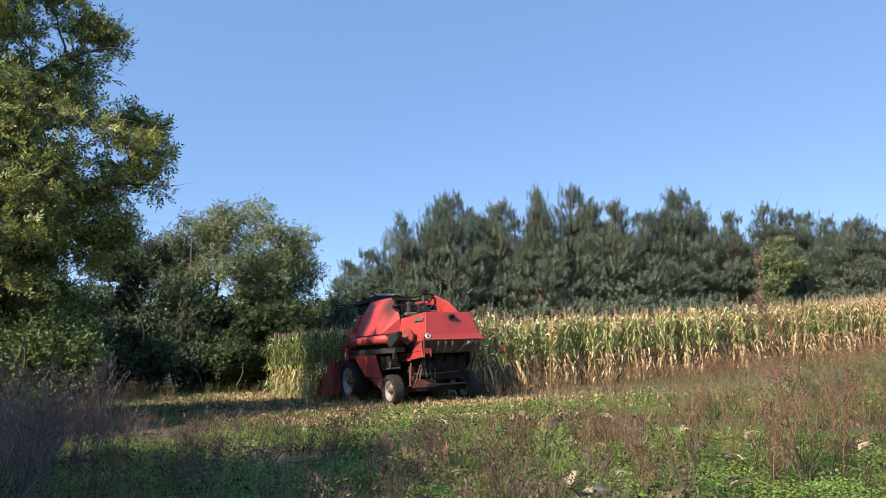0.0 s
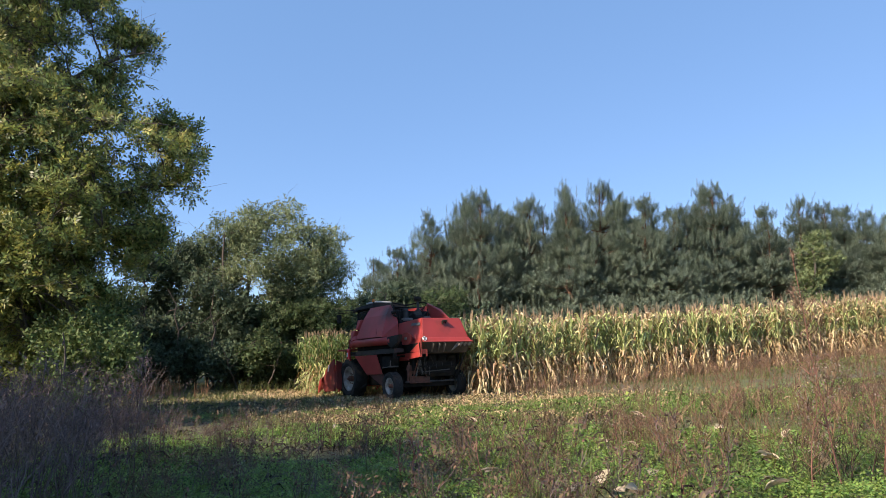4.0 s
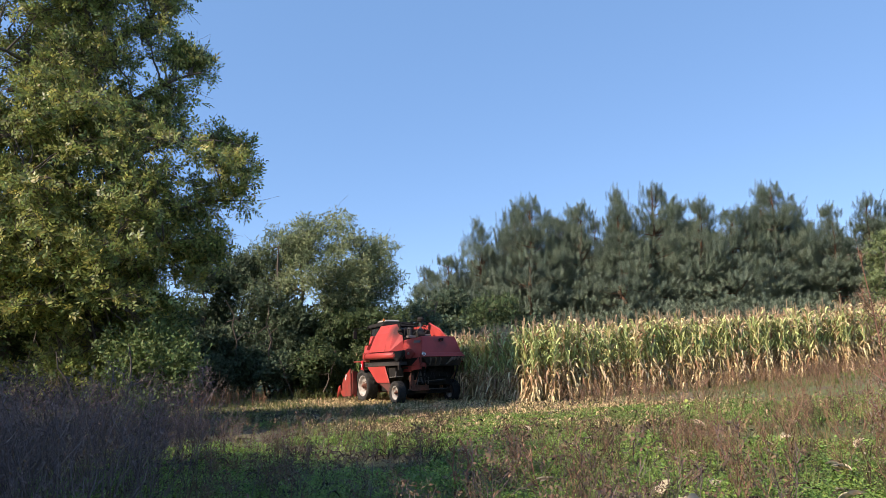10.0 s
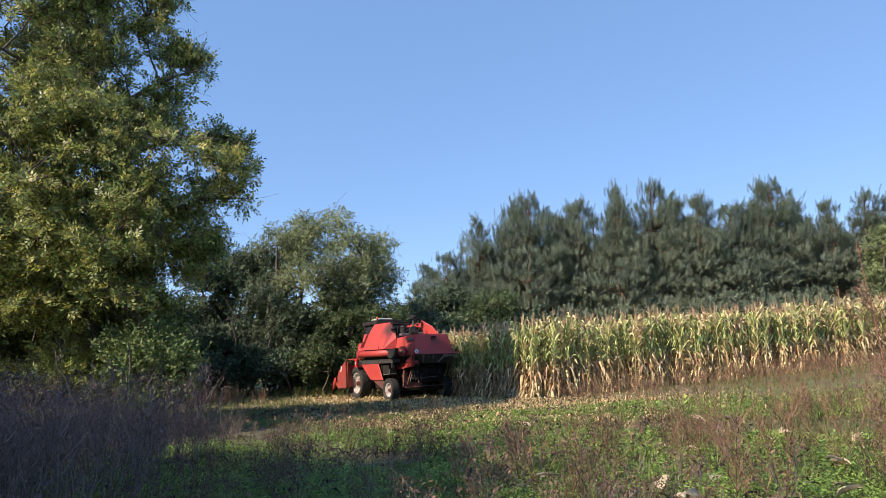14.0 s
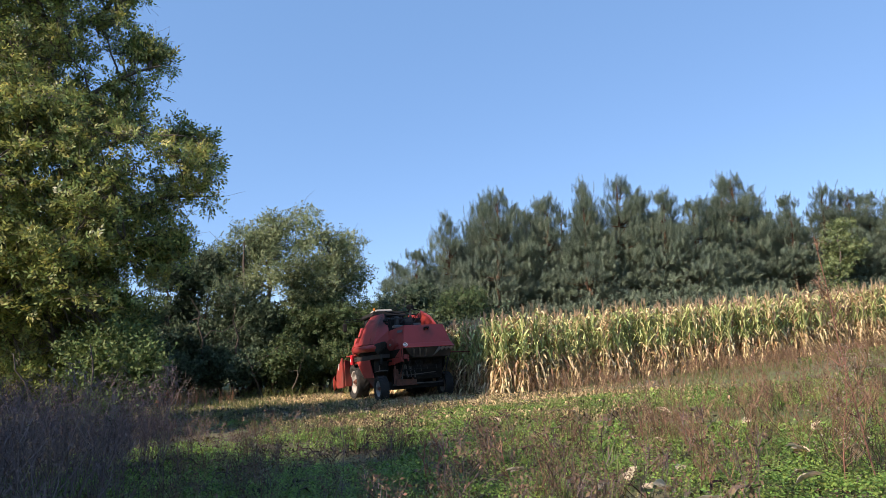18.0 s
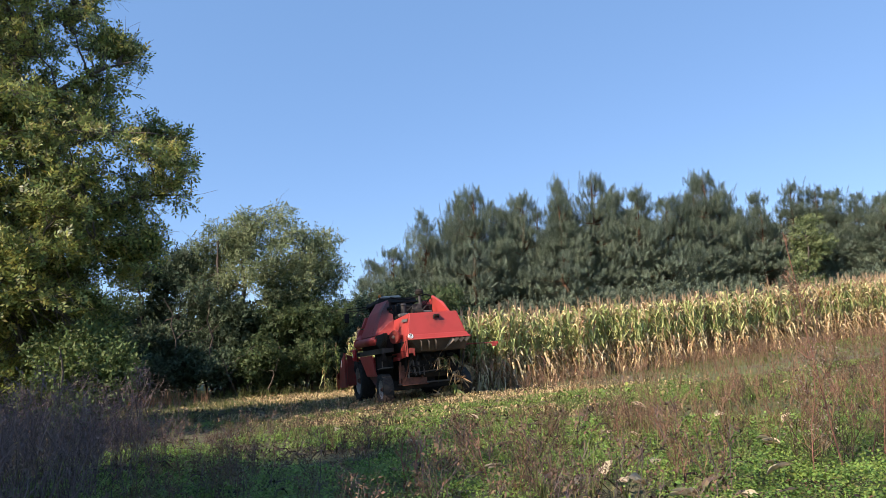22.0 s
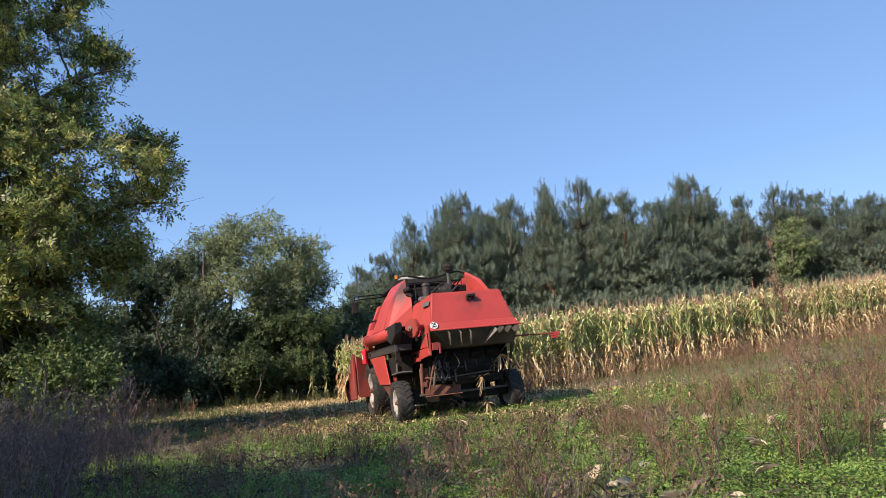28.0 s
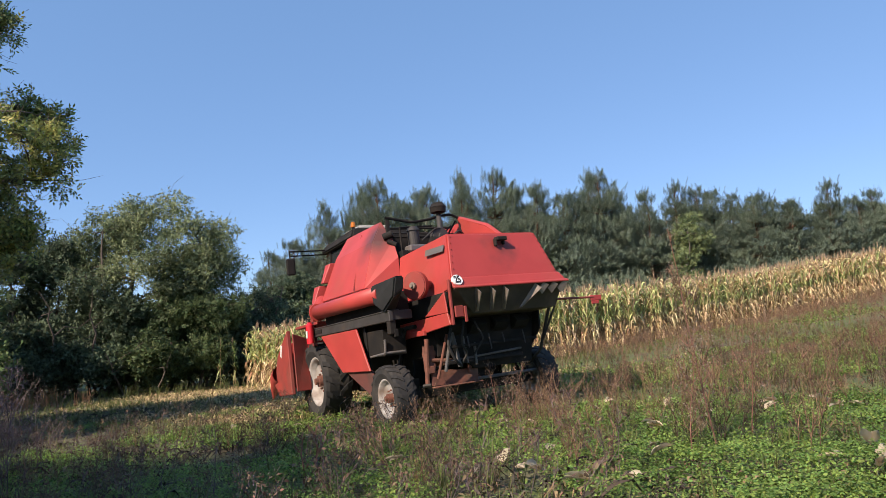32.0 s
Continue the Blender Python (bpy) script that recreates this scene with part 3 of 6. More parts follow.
def left_wood():
    r = np.random.default_rng(21)
    x, y = -10.6, 31.5
    tree("willow_tree", (x, y, gz(x, y)), (0.3, 0.2), 8.6,
         [((0.4, 0, 8.2), (1.9, 1.6, 1.1)), ((-1.4, -.4, 7.4), (1.5, 1.5, 1.2)), ((2.2, 0, 7.0), (1.6, 1.5, 1.1)), ((2.9, 0, 5.4), (1.4, 1.4, 1.1)), ((0.6, -1, 6.2), (2.0, 1.5, 1.2)),
          ((-1.8, -.6, 5.6), (1.5, 1.4, 1.0)), ((1.6, -.4, 4.6), (1.4, 1.2, 0.8))],
         WILLOW, LEAF_MID, BARK, "round-topped willow with grey-green narrow leaves", "tree", 22, clusters=13, sprigs=115, cluster_size=0.72, trunk_r=0.2, trunks=3)
    x, y = -15.2, 31.0
    tree("locust_tree", (x, y, gz(x, y)), (0.4, 0), 6.2, lobes_in(r, 10, (0.2, 0, 6.2), (2.6, 1.6, 0.9), 0.8) + lobes_in(r, 4, (0, 0.4, 4.2), (2.4, 1.0, 0.6), 0.55) + lobes_in(r, 6, (0, -1, 1.8), (2.8, 1.2, 1.0), 0.8),
         LOCUST, LEAF_DARK, BARK, "slender locust trees with thin dark crowns", "tree", 23, clusters=11, sprigs=34, cluster_size=0.7, trunk_r=0.14, trunks=4, twigs=0)
    x, y = -6.6, 35.0
    tree("locust_tree", (x, y, gz(x, y)), (0.2, 0), 5.4, lobes_in(r, 8, (0, 0, 3.3), (2.6, 1.8, 1.4), 1.1) + lobes_in(r, 5, (0, -1, 1.6), (2.6, 1.2, 0.9), 1.0),
         LOCUST, LEAF_DARK, BARK, "low dark locust thicket behind the corn", "tree", 24, clusters=11, sprigs=34, cluster_size=0.7, trunk_r=0.12, trunks=3, twigs=0)
    x, y = -2.0, 40.0
    tree("locust_tree", (x, y, gz(x, y)), (0.2, 0), 6.0, lobes_in(r, 8, (0, 0, 3.9), (3.0, 1.8, 1.7), 1.3) + lobes_in(r, 5, (0, -1, 1.6), (2.8, 1.2, 0.9), 1.0),
         LOCUST, LEAF_FRESH, BARK, "green locust thicket behind the corn", "tree", 25, clusters=11, sprigs=34, cluster_size=0.72, trunk_r=0.12, trunks=3, twigs=0)
    x, y = -20.5, 29.0
    tree("locust_tree", (x, y, gz(x, y)), (0.4, 0), 6.8, lobes_in(r, 11, (0, 0, 5.0), (3.4, 2.0, 1.9), 1.3) + lobes_in(r, 5, (0, -1, 2.0), (3.0, 1.2, 1.0), 1.1),
         LOCUST, LEAF_DARK, BARK, "tall dark locust trees at the wood's edge", "tree", 26, clusters=11, sprigs=34, cluster_size=0.75, trunk_r=0.15, trunks=3, twigs=0)
    x, y = -26.0, 24.0
    tree("locust_tree", (x, y, gz(x, y)), (0.4, 0), 9.5, lobes_in(r, 11, (0, 0, 6.0), (3.8, 2.4, 2.6), 1.5) + lobes_in(r, 6, (0, -1, 2.0), (3.2, 1.6, 1.0), 1.1),
         LOCUST, LEAF_DARK, BARK, "tall dark locust trees at the wood's edge", "tree", 27, clusters=10, sprigs=34, cluster_size=0.8, trunk_r=0.15, trunks=3, twigs=0)
    x, y = -8.2, 30.6
    tree("locust_tree", (x, y, gz(x, y)), (0.2, 0), 4.6, lobes_in(r, 8, (0, 0, 3.3), (3.0, 1.0, 1.6), 1.0) + lobes_in(r, 4, (0, -.4, 1.3), (2.6, 0.8, 0.7), 0.8),
         LOCUST, LEAF_FRESH, BARK, "young green locust trees before the willow", "tree", 28, clusters=11, sprigs=40, cluster_size=0.6, trunk_r=0.08, trunks=4, twigs=0)
    x, y = -11.6, 30.0
    tree("locust_tree", (x, y, gz(x, y)), (0.2, 0), 4.8, lobes_in(r, 8, (0, 0, 3.5), (2.4, 0.9, 1.7), 0.9) + lobes_in(r, 4, (0, -.4, 1.3), (2.2, 0.8, 0.7), 0.8),
         LOCUST, LEAF_DARK, BARK, "young dark locust trees before the willow", "tree", 29, clusters=11, sprigs=40, cluster_size=0.6, trunk_r=0.07, trunks=4, twigs=0)
    # more of the same wood further back
    back = [o for o in scene.objects if o.name.startswith("locust_tree") and o.parent is None][:5]
    for k, (x, y, sc) in enumerate(((-25.0, 33.0, 1.1), (-32.0, 30.0, 1.15), (-9.0, 38.5, 0.95), (-36.0, 22.0, 1.1), (-28.0, 40.0, 1.2), (-5.5, 43.0, 0.95), (-24.0, 42.0, 1.1), (-25.0, 17.0, 1.3))):
        copy_thing(back[k % len(back)], pose(0, 0, 0)).matrix_basis = pose(x, y, gz(x, y), 0, 0, 77 * k) @ Matrix.Diagonal((sc * 1.1, sc * 1.1, sc * 0.95, 1))
    # tall trees behind the walnut, whose shade lies on the wood
    tall = [o for o in scene.objects if o.name.startswith("locust_tree") and o.parent is None][5]
    for k, (x, y, sc) in enumerate(((-15.8, 24.8, 0.95), (-17.5, 21.0, 1.4), (-20.5, 22.5, 1.65), (-23.5, 20.0, 1.6), (-28.0, 18.0, 1.5))):
        copy_thing(tall, pose(0, 0, 0)).matrix_basis = pose(x, y, gz(x, y), 0, 0, 100 * k) @ Matrix.Diagonal((sc, sc, sc * 1.05, 1))
    # shrubs along the grass edge
    for k, (x, y, h, w, m, lab) in enumerate(((-9.4, 28.6, 2.3, 1.2, LEAF_FRESH, "leafy green shrub at the grass edge"), (-12.0, 28.6, 2.6, 1.4, LEAF_DARK, "dark green shrub at the grass edge"),
                                              (-14.6, 27.6, 2.2, 1.5, LEAF_DARK, "dark green shrub at the grass edge"), (-7.4, 30.8, 2.4, 1.2, LEAF_DARK, "dark green shrub at the grass edge"),
                                              (-17.4, 25.0, 2.8, 1.7, LEAF_DARK, "dark green shrub at the grass edge"), (-13.2, 20.2, 2.6, 1.5, LEAF_FRESH, "leafy green shrub under the walnut tree"),
                                              (-9.6, 15.0, 2.9, 1.4, LEAF_SHRUB, "leafy green shrub under the walnut tree"), (-12.4, 13.4, 2.6, 1.5, LEAF_FRESH, "leafy green shrub under the walnut tree"),
                                              (-7.7, 12.3, 2.3, 1.25, LEAF_SHRUB, "leafy green shrub under the walnut tree"), (-16.0, 18.0, 3.6, 2.2, LEAF_DARK, "dark green shrub under the walnut tree"))):
        tree("shrub", (x, y, gz(x, y)), (0.2, 0), h * 0.8, lobes_in(r, 6, (0, 0, h * 0.55), (w, w * 0.7, h * 0.4), 0.55), BUSHY if y > 18.5 else BUSHY_FINE, m, BARK, lab, "shrub", 40 + k,
             clusters=9, sprigs=22 if y > 18.5 else 40, cluster_size=0.42, trunk_r=0.05, trunks=3, twigs=0)
    low = [o for o in scene.objects if o.name.startswith("shrub") and o.parent is None]
    for k in range(16):
        x = -25 + 1.5 * k + r.normal() * 0.4
        y = 31.5 + np.interp(x, [-27, -18, -8, 0], [-6, -1.5, 2.0, 5.0]) + r.normal() * 0.8
        copy_thing(low[1 + k % 4], pose(0, 0, 0)).matrix_basis = pose(x, y, gz(x, y), 0, 0, 61 * k) @ Matrix.Scale(r.uniform(1.1, 1.6), 4)
    for k in range(12):
        x, y = -25 + 2.2 * k + r.normal() * 0.5, 39 + r.normal() * 1.5 - 6 * (k < 3)
        copy_thing(low[1 + k % 4], pose(0, 0, 0)).matrix_basis = pose(x, y, gz(x, y), 0, 0, 47 * k) @ Matrix.Scale(r.uniform(1.5, 2.0), 4)


def needle_shoot(n, length, reach, width):
    """A bottle brush of needles along +x that point forwards."""
    s = Soup()
    for k in range(n):
        o = np.array([length * k / n, 0, 0])
        d = np.array([1.1, math.cos(k * 2.4), math.sin(k * 2.4)])
        d /= np.linalg.norm(d)
        a = np.cross(d, [1, 0.1, 0.2])
        a /= np.linalg.norm(a)
        w = reach * (1.0 - 0.45 * k / n)
        s.add([o - a * width * 0.5, o + d * w * 0.5 + a * width, o + d * w, o + d * w * 0.5 - a * width], [[0, 1, 2, 3]])
    return s.arrays()


def pine(seed, height, radius):
    """A pine: whorls of long branches down to the ground, bent upwards, with layered clumps of needle shoots and candles on top."""
    rng = np.random.default_rng(seed)
    wood, need = Soup(), Soup()
    wood.tube(curve(rng, (0, 0, -0.5), (rng.normal() * 0.2, rng.normal() * 0.2, height), n=9, wild=0.008), np.linspace(0.17, 0.02, 9), 7)
    spots, ways, upper = [], [], []

    def tuft(p, d, high):
        spots.append(p)
        ways.append(d / np.linalg.norm(d))
        upper.append(high)
    z = 0.4
    while z < height - 0.4:
        u = z / height
        reach = radius * (1 - u) ** (0.7 + 0.35 * u) * (0.85 + 0.15 * min(1, u / 0.2)) + 0.1
        a0 = rng.uniform(0, 2 * np.pi)
        many = 5 if u < 0.8 else 4
        for j in range(many):
            a = a0 + 2 * np.pi * (j + rng.uniform(-0.35, 0.35)) / many
            ln = reach * rng.uniform(0.5, 1.25)
            out, side = np.array([math.cos(a), math.sin(a), 0]), np.array([-math.sin(a), math.cos(a), 0])
            z1 = min(z + rng.uniform(-0.45, 0.45), height - 0.3)
            end = out * ln + [0, 0, z1 + ln * (0.02 + 1.3 * u * u) * rng.uniform(0.5, 1.4)]
            br = curve(rng, (0, 0, z1), end, sag=-0.1, n=6, wild=0.02)
            wood.tube(br[::2], np.linspace(0.045, 0.012, 3), 3)
            way = (br[5] - br[3]) / (np.linalg.norm(br[5] - br[3]) + 1e-6)
            wide = 0.2 + 0.34 * min(1.0, ln / 2.2)
            # pads of shoots: a large one at the end, smaller ones on side twigs, dark gaps between
            pads = [(br[5], wide, 18), (br[4] + side * wide * rng.uniform(0.8, 1.5), wide * 0.8, 12), (br[4] - side * wide * rng.uniform(0.8, 1.5), wide * 0.8, 12), (br[3] + side * wide * rng.normal(), wide * 0.8, 9), (br[2], wide * 0.7, 5)]
            for c, rad, n in pads[:5 if ln > 0.9 and u < 0.66 else (3 if u < 0.8 else 1)]:
                for _ in range(n if u < 0.66 else n // 2):
                    d = rng.normal(size=3) * [1, 1, 0.4 + 0.8 * u]
                    p = c + d * rad * (0.5 - 0.15 * u)
                    tuft(p, d * (0.55 - 0.3 * u) + way * 0.3 + [0, 0, 0.45 + 0.9 * u], int(rng.random() < 0.55))
            for _ in range(0 if u < 0.3 else (2 if u < 0.6 else 6)):
                tuft(br[5] + rng.normal(size=3) * [0.26, 0.26, 0.16], np.array([rng.normal() * 0.2, rng.normal() * 0.2, 1.0]), 2)
        z += height * rng.uniform(0.062, 0.082) * (1 - 0.35 * u)
    for k in range(7):
        tuft(np.array([rng.normal() * 0.16, rng.normal() * 0.16, height - 0.75 + 0.12 * k]), np.array([rng.normal() * 0.28, rng.normal() * 0.28, 1.0]), 2)
    spots, ways, upper = np.array(spots), np.array(ways), np.array(upper)
    b = np.cross(ways, rng.normal(size=ways.shape))
    b /= np.linalg.norm(b, axis=1, keepdims=True)
    frames = np.stack([ways, b, np.cross(ways, b)], -1) * rng.uniform(0.75, 1.3, size=(len(ways), 1, 1))
    for high, shape in ((0, needle_shoot(17, 0.40, 0.21, 0.018)), (1, needle_shoot(18, 0.48, 0.18, 0.016)), (2, needle_shoot(24, 0.66, 0.17, 0.015))):
        sel = upper == high
        need.add(*turned_copies(*shape, spots[sel], frames[sel]))
    ob = thing("pine_tree", Matrix.Identity(4), "young pine with blue-green needles and upright shoots", "tree", "pine wood behind the corn")
    part("trunk", wood, PINE_BARK, ob, smooth=True)
    part("crown", need, NEEDLE, ob)
    return ob


def pine_wood():
    r = np.random.default_rng(77)
    kinds = [pine(300, 12.0, 3.3), pine(301, 11.6, 3.7), pine(302, 12.4, 3.0), pine(303, 12.0, 3.5)]
    spots = []
    # the wood's edge: height against the way along it
    way, tall = (-9.0, -7.5, -4.2, -0.8, 9.0, 14.0, 20.0, 29.0, 36.0, 60.0), (6.5, 8.0, 11.4, 13.6, 13.4, 12.1, 12.0, 10.2, 9.3, 9.3)
    for row, n, x0 in ((0, 34, -7.2), (1, 26, -6.0), (2, 32, -4.0)):
        for k in range(n):
            u = (k + r.uniform(-0.3, 0.3)) / (n - 1)
            x = x0 + (60 - x0) * u
            spots.append((x, 47.5 + 5 * u + 3.6 * row + r.normal() * 1.1))
    used = set()
    for x, y in spots:
        kind = int(r.integers(4))
        h = float(np.interp(x, way, tall)) / 12.0 * (0.935 + r.normal() * 0.06)
        w = h ** 0.5 * r.uniform(1.1, 1.38)
        m = pose(x, y, gz(x, y), r.normal() * 1.5, r.normal() * 1.5, r.uniform(0, 360)) @ Matrix.Diagonal((w, w, h, 1))
        if kind not in used:
            used.add(kind)
            kinds[kind].matrix_basis = m
        else:
            copy_thing(kinds[kind], pose(0, 0, 0)).matrix_basis = m


def light_tree():
    """A broadleaf tree that shows light green among the pines."""
    r = np.random.default_rng(91)
    x, y = 24.5, 46.4
    tree("birch_tree", (x, y, gz(x, y)), (0.3, 0), 7.4, lobes_in(r, 9, (0, 0, 4.9), (1.7, 1.3, 2.6), 0.9) + lobes_in(r, 4, (0, -0.3, 2.4), (1.5, 1.0, 1.0), 0.8), LOCUST, LEAF_LIGHT, BARK,
         "slender light green broadleaf tree among the pines", "tree", 92, clusters=9, sprigs=24, cluster_size=0.5, trunk_r=0.12, twigs=0)


# ---- corn ----
def corn_plant(seed, height=2.68, rough=False, dry=0.3):
    """A ripe corn plant: stalk, arching leaves (green above, dry below), one ear and a tassel."""
    rng = np.random.default_rng(seed)
    s = Soup()
    lean = rng.normal(size=2) * 0.05
    n = 4
    u = np.linspace(0, 1, n)
    stalk = np.stack([lean[0] * u * u, lean[1] * u * u, u * height * 0.86], -1)
    s.tube(stalk, np.linspace(0.014, 0.006, n), 4 if rough else 5, 3)
    leaves = 11 if rough else 25
    turn = rng.uniform(0, 2 * np.pi)
    for k in range(leaves):
        f = 0.08 + 0.88 * (max(0, k + rng.uniform(-0.3, 0.3)) / leaves) ** 1.12
        o = np.array([lean[0] * f * f, lean[1] * f * f, f * height * 0.86])
        a = turn + (k % 2) * np.pi + rng.normal() * 0.45
        ln = rng.uniform(0.38, 0.7) * (1.0 if f > 0.25 else 0.75) * (0.75 if f > 0.88 else 1)
        out = np.array([math.cos(a), math.sin(a), 0])
        is_dry = rng.random() < (0.95 if f < 0.43 else dry + 0.15 * (f > 0.9))
        brown = is_dry and rng.random() < 0.35
        segs = 4 if rough else 6
        v = np.linspace(0, 1, segs)
        if is_dry and f < 0.6:
            rise, drop, run = rng.uniform(0.15, 0.4), rng.uniform(0.7, 1.0), rng.uniform(0.35, 0.6)
        else:
            rise, drop, run = rng.uniform(0.55, 0.95), rng.uniform(0.15, 0.7), rng.uniform(0.4, 0.7)
        p = o + np.outer(v * ln * run, out)
        p[:, 2] += ln * (rise * np.sin(v * 1.7) - drop * v ** 2.2)
        p[:, 2] = np.maximum(p[:, 2], 0.03)
        p += np.outer(np.sin(v * 3) * 0.05, [-out[1], out[0], 0]) * rng.normal()
        w = 0.026 * np.sin(np.clip(v * 0.94 + 0.1, 0, 1) * np.pi) ** 0.6 + 0.003
        w[-1] = 0.003
        twist = rng.normal() * (1.0 if is_dry else 0.55)
        across = np.stack([-out[1] * np.cos(twist * v), out[0] * np.cos(twist * v), np.sin(twist * v)], -1)
        s.blade(p, w, across, 2 if brown else (1 if is_dry else 0))
    if not rough:
        a = turn + 0.4
        o = np.array([0.02 * math.cos(a), 0.02 * math.sin(a), height * 0.42])
        d = np.array([math.cos(a) * 0.5, math.sin(a) * 0.5, 0.6 if rng.random() < 0.5 else -0.6])
        s.tube(o + np.outer([0, 0.06, 0.16, 0.24], d / np.linalg.norm(d)), [0.012, 0.028, 0.025, 0.004], 5, 1)
    top = np.array([lean[0], lean[1], height * 0.86])
    for k in range(3 if rough else 5):
        a = rng.uniform(0, 2 * np.pi)
        t = rng.uniform(0.02, 0.1) if k else 0.01
        d = np.array([math.cos(a) * t, math.sin(a) * t, height * 0.115 * rng.uniform(0.5, 1.0)])
        s.blade([top - [0, 0, 0.05], top + d * 0.6, top + d], [0.004, 0.006, 0.002], np.array([-math.sin(a), math.cos(a), 0]), 4)
    return s.arrays()


CORN_MATS = [CORN_GREEN, CORN_DRY, CORN_BROWN, CORN_STALK, TASSEL]
CORNER = np.array([0.3, 20.0])                    # near corner of the standing corn
EDGE = [(0.3, 20.0), (4.0, 22.0), (8.0, 23.8), (14.0, 26.8), (22.0, 30.0), (34.0, 33.5), (60.0, 40.0)]
ROW = np.array([-math.sin(radians(31)), math.cos(radians(31))])   # the rows run away to the left
SIDE = np.array([ROW[1], -ROW[0]])


def edge_y(x):
    return np.interp(x, [p[0] for p in EDGE], [p[1] for p in EDGE])


def corn_places(rng):
    """Plants of the standing field as rows of x, y and how deep they stand behind its open sides."""
    out = []
    for r in range(0, 95):
        for k in range(-150, 190):
            p = CORNER + SIDE * (r * 0.62 + 0.12) + ROW * (k * 0.17) + rng.normal(size=2) * 0.04
            x, y = p
            if x > 56 or y > 46 or y > 35 + 0.32 * (x + 6):
                continue
            front = (y - edge_y(x)) * 0.87 if x > CORNER[0] else 99
            if x > CORNER[0] and front < 0:
                continue
            if x <= CORNER[0] and (p - CORNER) @ SIDE < 0.05:
                continue
            if x <= CORNER[0] and (p - CORNER) @ ROW > 11.3:
                continue
            side = (p - CORNER) @ SIDE
            out.append((x, y, min(front, side)))
    return np.array(out)


def corn_field():
    rng = np.random.default_rng(9)
    pl = corn_places(rng)
    fine = [corn_plant(500 + k, dry=0.22) for k in range(6)] + [corn_plant(520 + k, dry=0.75) for k in range(4)]
    plain = [corn_plant(540 + k, rough=True, dry=0.3) for k in range(4)] + [corn_plant(560 + k, rough=True, dry=0.8) for k in range(4)]
    near = pl[:, 2] < 1.5
    extra = pl[near & (pl[:, 2] < 0.8)].copy()
    extra[:, :2] += rng.normal(size=(len(extra), 2)) * 0.12 + SIDE * 0.12
    extra = np.concatenate([extra, extra[::3] + [0.1, 0.12, 0]])
    pl, near = np.concatenate([pl, extra]), np.concatenate([near, np.full(len(extra), True)])
    far = ~near & ((pl[:, 2] < 14) | (pl[:, 0] > 14)) & (rng.random(len(pl)) < np.where(pl[:, 2] < 5, 0.7, 0.32))

    def rows(sel, green, dry_n):
        p = pl[sel]
        n = len(p)
        dry = rng.random(n) < np.clip(0.26 + (p[:, 0] - 8) / 24, 0.16, 0.9)
        k = np.where(dry, green + rng.integers(dry_n, size=n), rng.integers(green, size=n))
        h = 1 + rng.normal(size=n) * 0.05
        return np.stack([p[:, 0], p[:, 1], ground_z(p[:, 0], p[:, 1]) - 0.03, rng.uniform(0, 6.28, n), h, rng.normal(size=n) * 0.03, rng.normal(size=n) * 0.03, k], -1)
    v, q, m = scattered(fine, rows(near, 6, 4))
    tagged(new("corn_field", mesh_of("corn_field", v, q, CORN_MATS, m)), "standing ripe corn, green above and dry below", "corn", kind="stuff")
    v, q, m = scattered(plain, rows(far, 4, 4))
    tagged(new("corn_field", mesh_of("corn_field", v, q, CORN_MATS, m)), "deep standing corn with tan tassels", "corn", kind="stuff")


STRIP = []


def corn_strip():
    """The strip that is cut while the clip runs: plants of their own, four rows wide."""
    rng = np.random.default_rng(10)
    meshes = [mesh_of("corn_plant", *(lambda a: (a[0], a[1], [CORN_FRESH, CORN_GREEN, CORN_BROWN, CORN_STALK, TASSEL], a[2]))(corn_plant(600 + k, dry=0.06, height=2.7))) for k in range(8)]
    for r in range(5):
        for k in range(0, 68):
            p = CORNER - SIDE * (0.45 + r * 0.62) + ROW * (1.2 + k * 0.18) + rng.normal(size=2) * 0.03
            far = (p - CORNER) @ ROW
            if rng.random() < 0.04 or not 2.2 < far < (11.9 if r < 2 else 11.0 - 0.8 * (r - 2)):
                continue
            ob = new("corn_plant", meshes[int(rng.integers(8))])
            m = pose(p[0], p[1], gz(*p) - 0.03, rng.normal() * 2, rng.normal() * 2, rng.uniform(0, 360)) @ Matrix.Scale(0.98 if far < 9 else 0.9, 4)
            ob.matrix_basis = m
            tagged(ob, "ripe corn plant with green leaves, waiting to be cut", "corn plant", "corn ahead of the header")
            STRIP.append((ob, p, m))


# ---- harvester ----
def bm_box(bm, c, s, m=None):
    return bmesh.ops.create_cube(bm, size=1, matrix=Matrix.Translation(c) @ (m or Matrix()) @ Matrix.Diagonal((*s, 1)))["verts"]


def bm_cyl(bm, a, b, r, r2=None, n=16):
    a, b = Vector(a), Vector(b)
    m = Matrix.Translation((a + b) / 2) @ (b - a).to_track_quat("Z", "Y").to_matrix().to_4x4()
    return bmesh.ops.create_cone(bm, cap_ends=True, segments=n, radius1=r, radius2=r if r2 is None else r2, depth=(b - a).length, matrix=m)["verts"]


def bm_solid(bm, verts, faces):
    vs = [bm.verts.new(v) for v in verts]
    for f in faces:
        bm.faces.new([vs[k] for k in f])
    bmesh.ops.recalc_face_normals(bm, faces=bm.faces[:])


def bm_plate(bm, pts, thick):
    """A flat plate of given corners and thickness vector."""
    n, t = len(pts), Vector(thick)
    vs = [Vector(p) - t / 2 for p in pts] + [Vector(p) + t / 2 for p in pts]
    bm_solid(bm, vs, [list(range(n))[::-1], list(range(n, 2 * n))] + [[k, (k + 1) % n, n + (k + 1) % n, n + k] for k in range(n)])


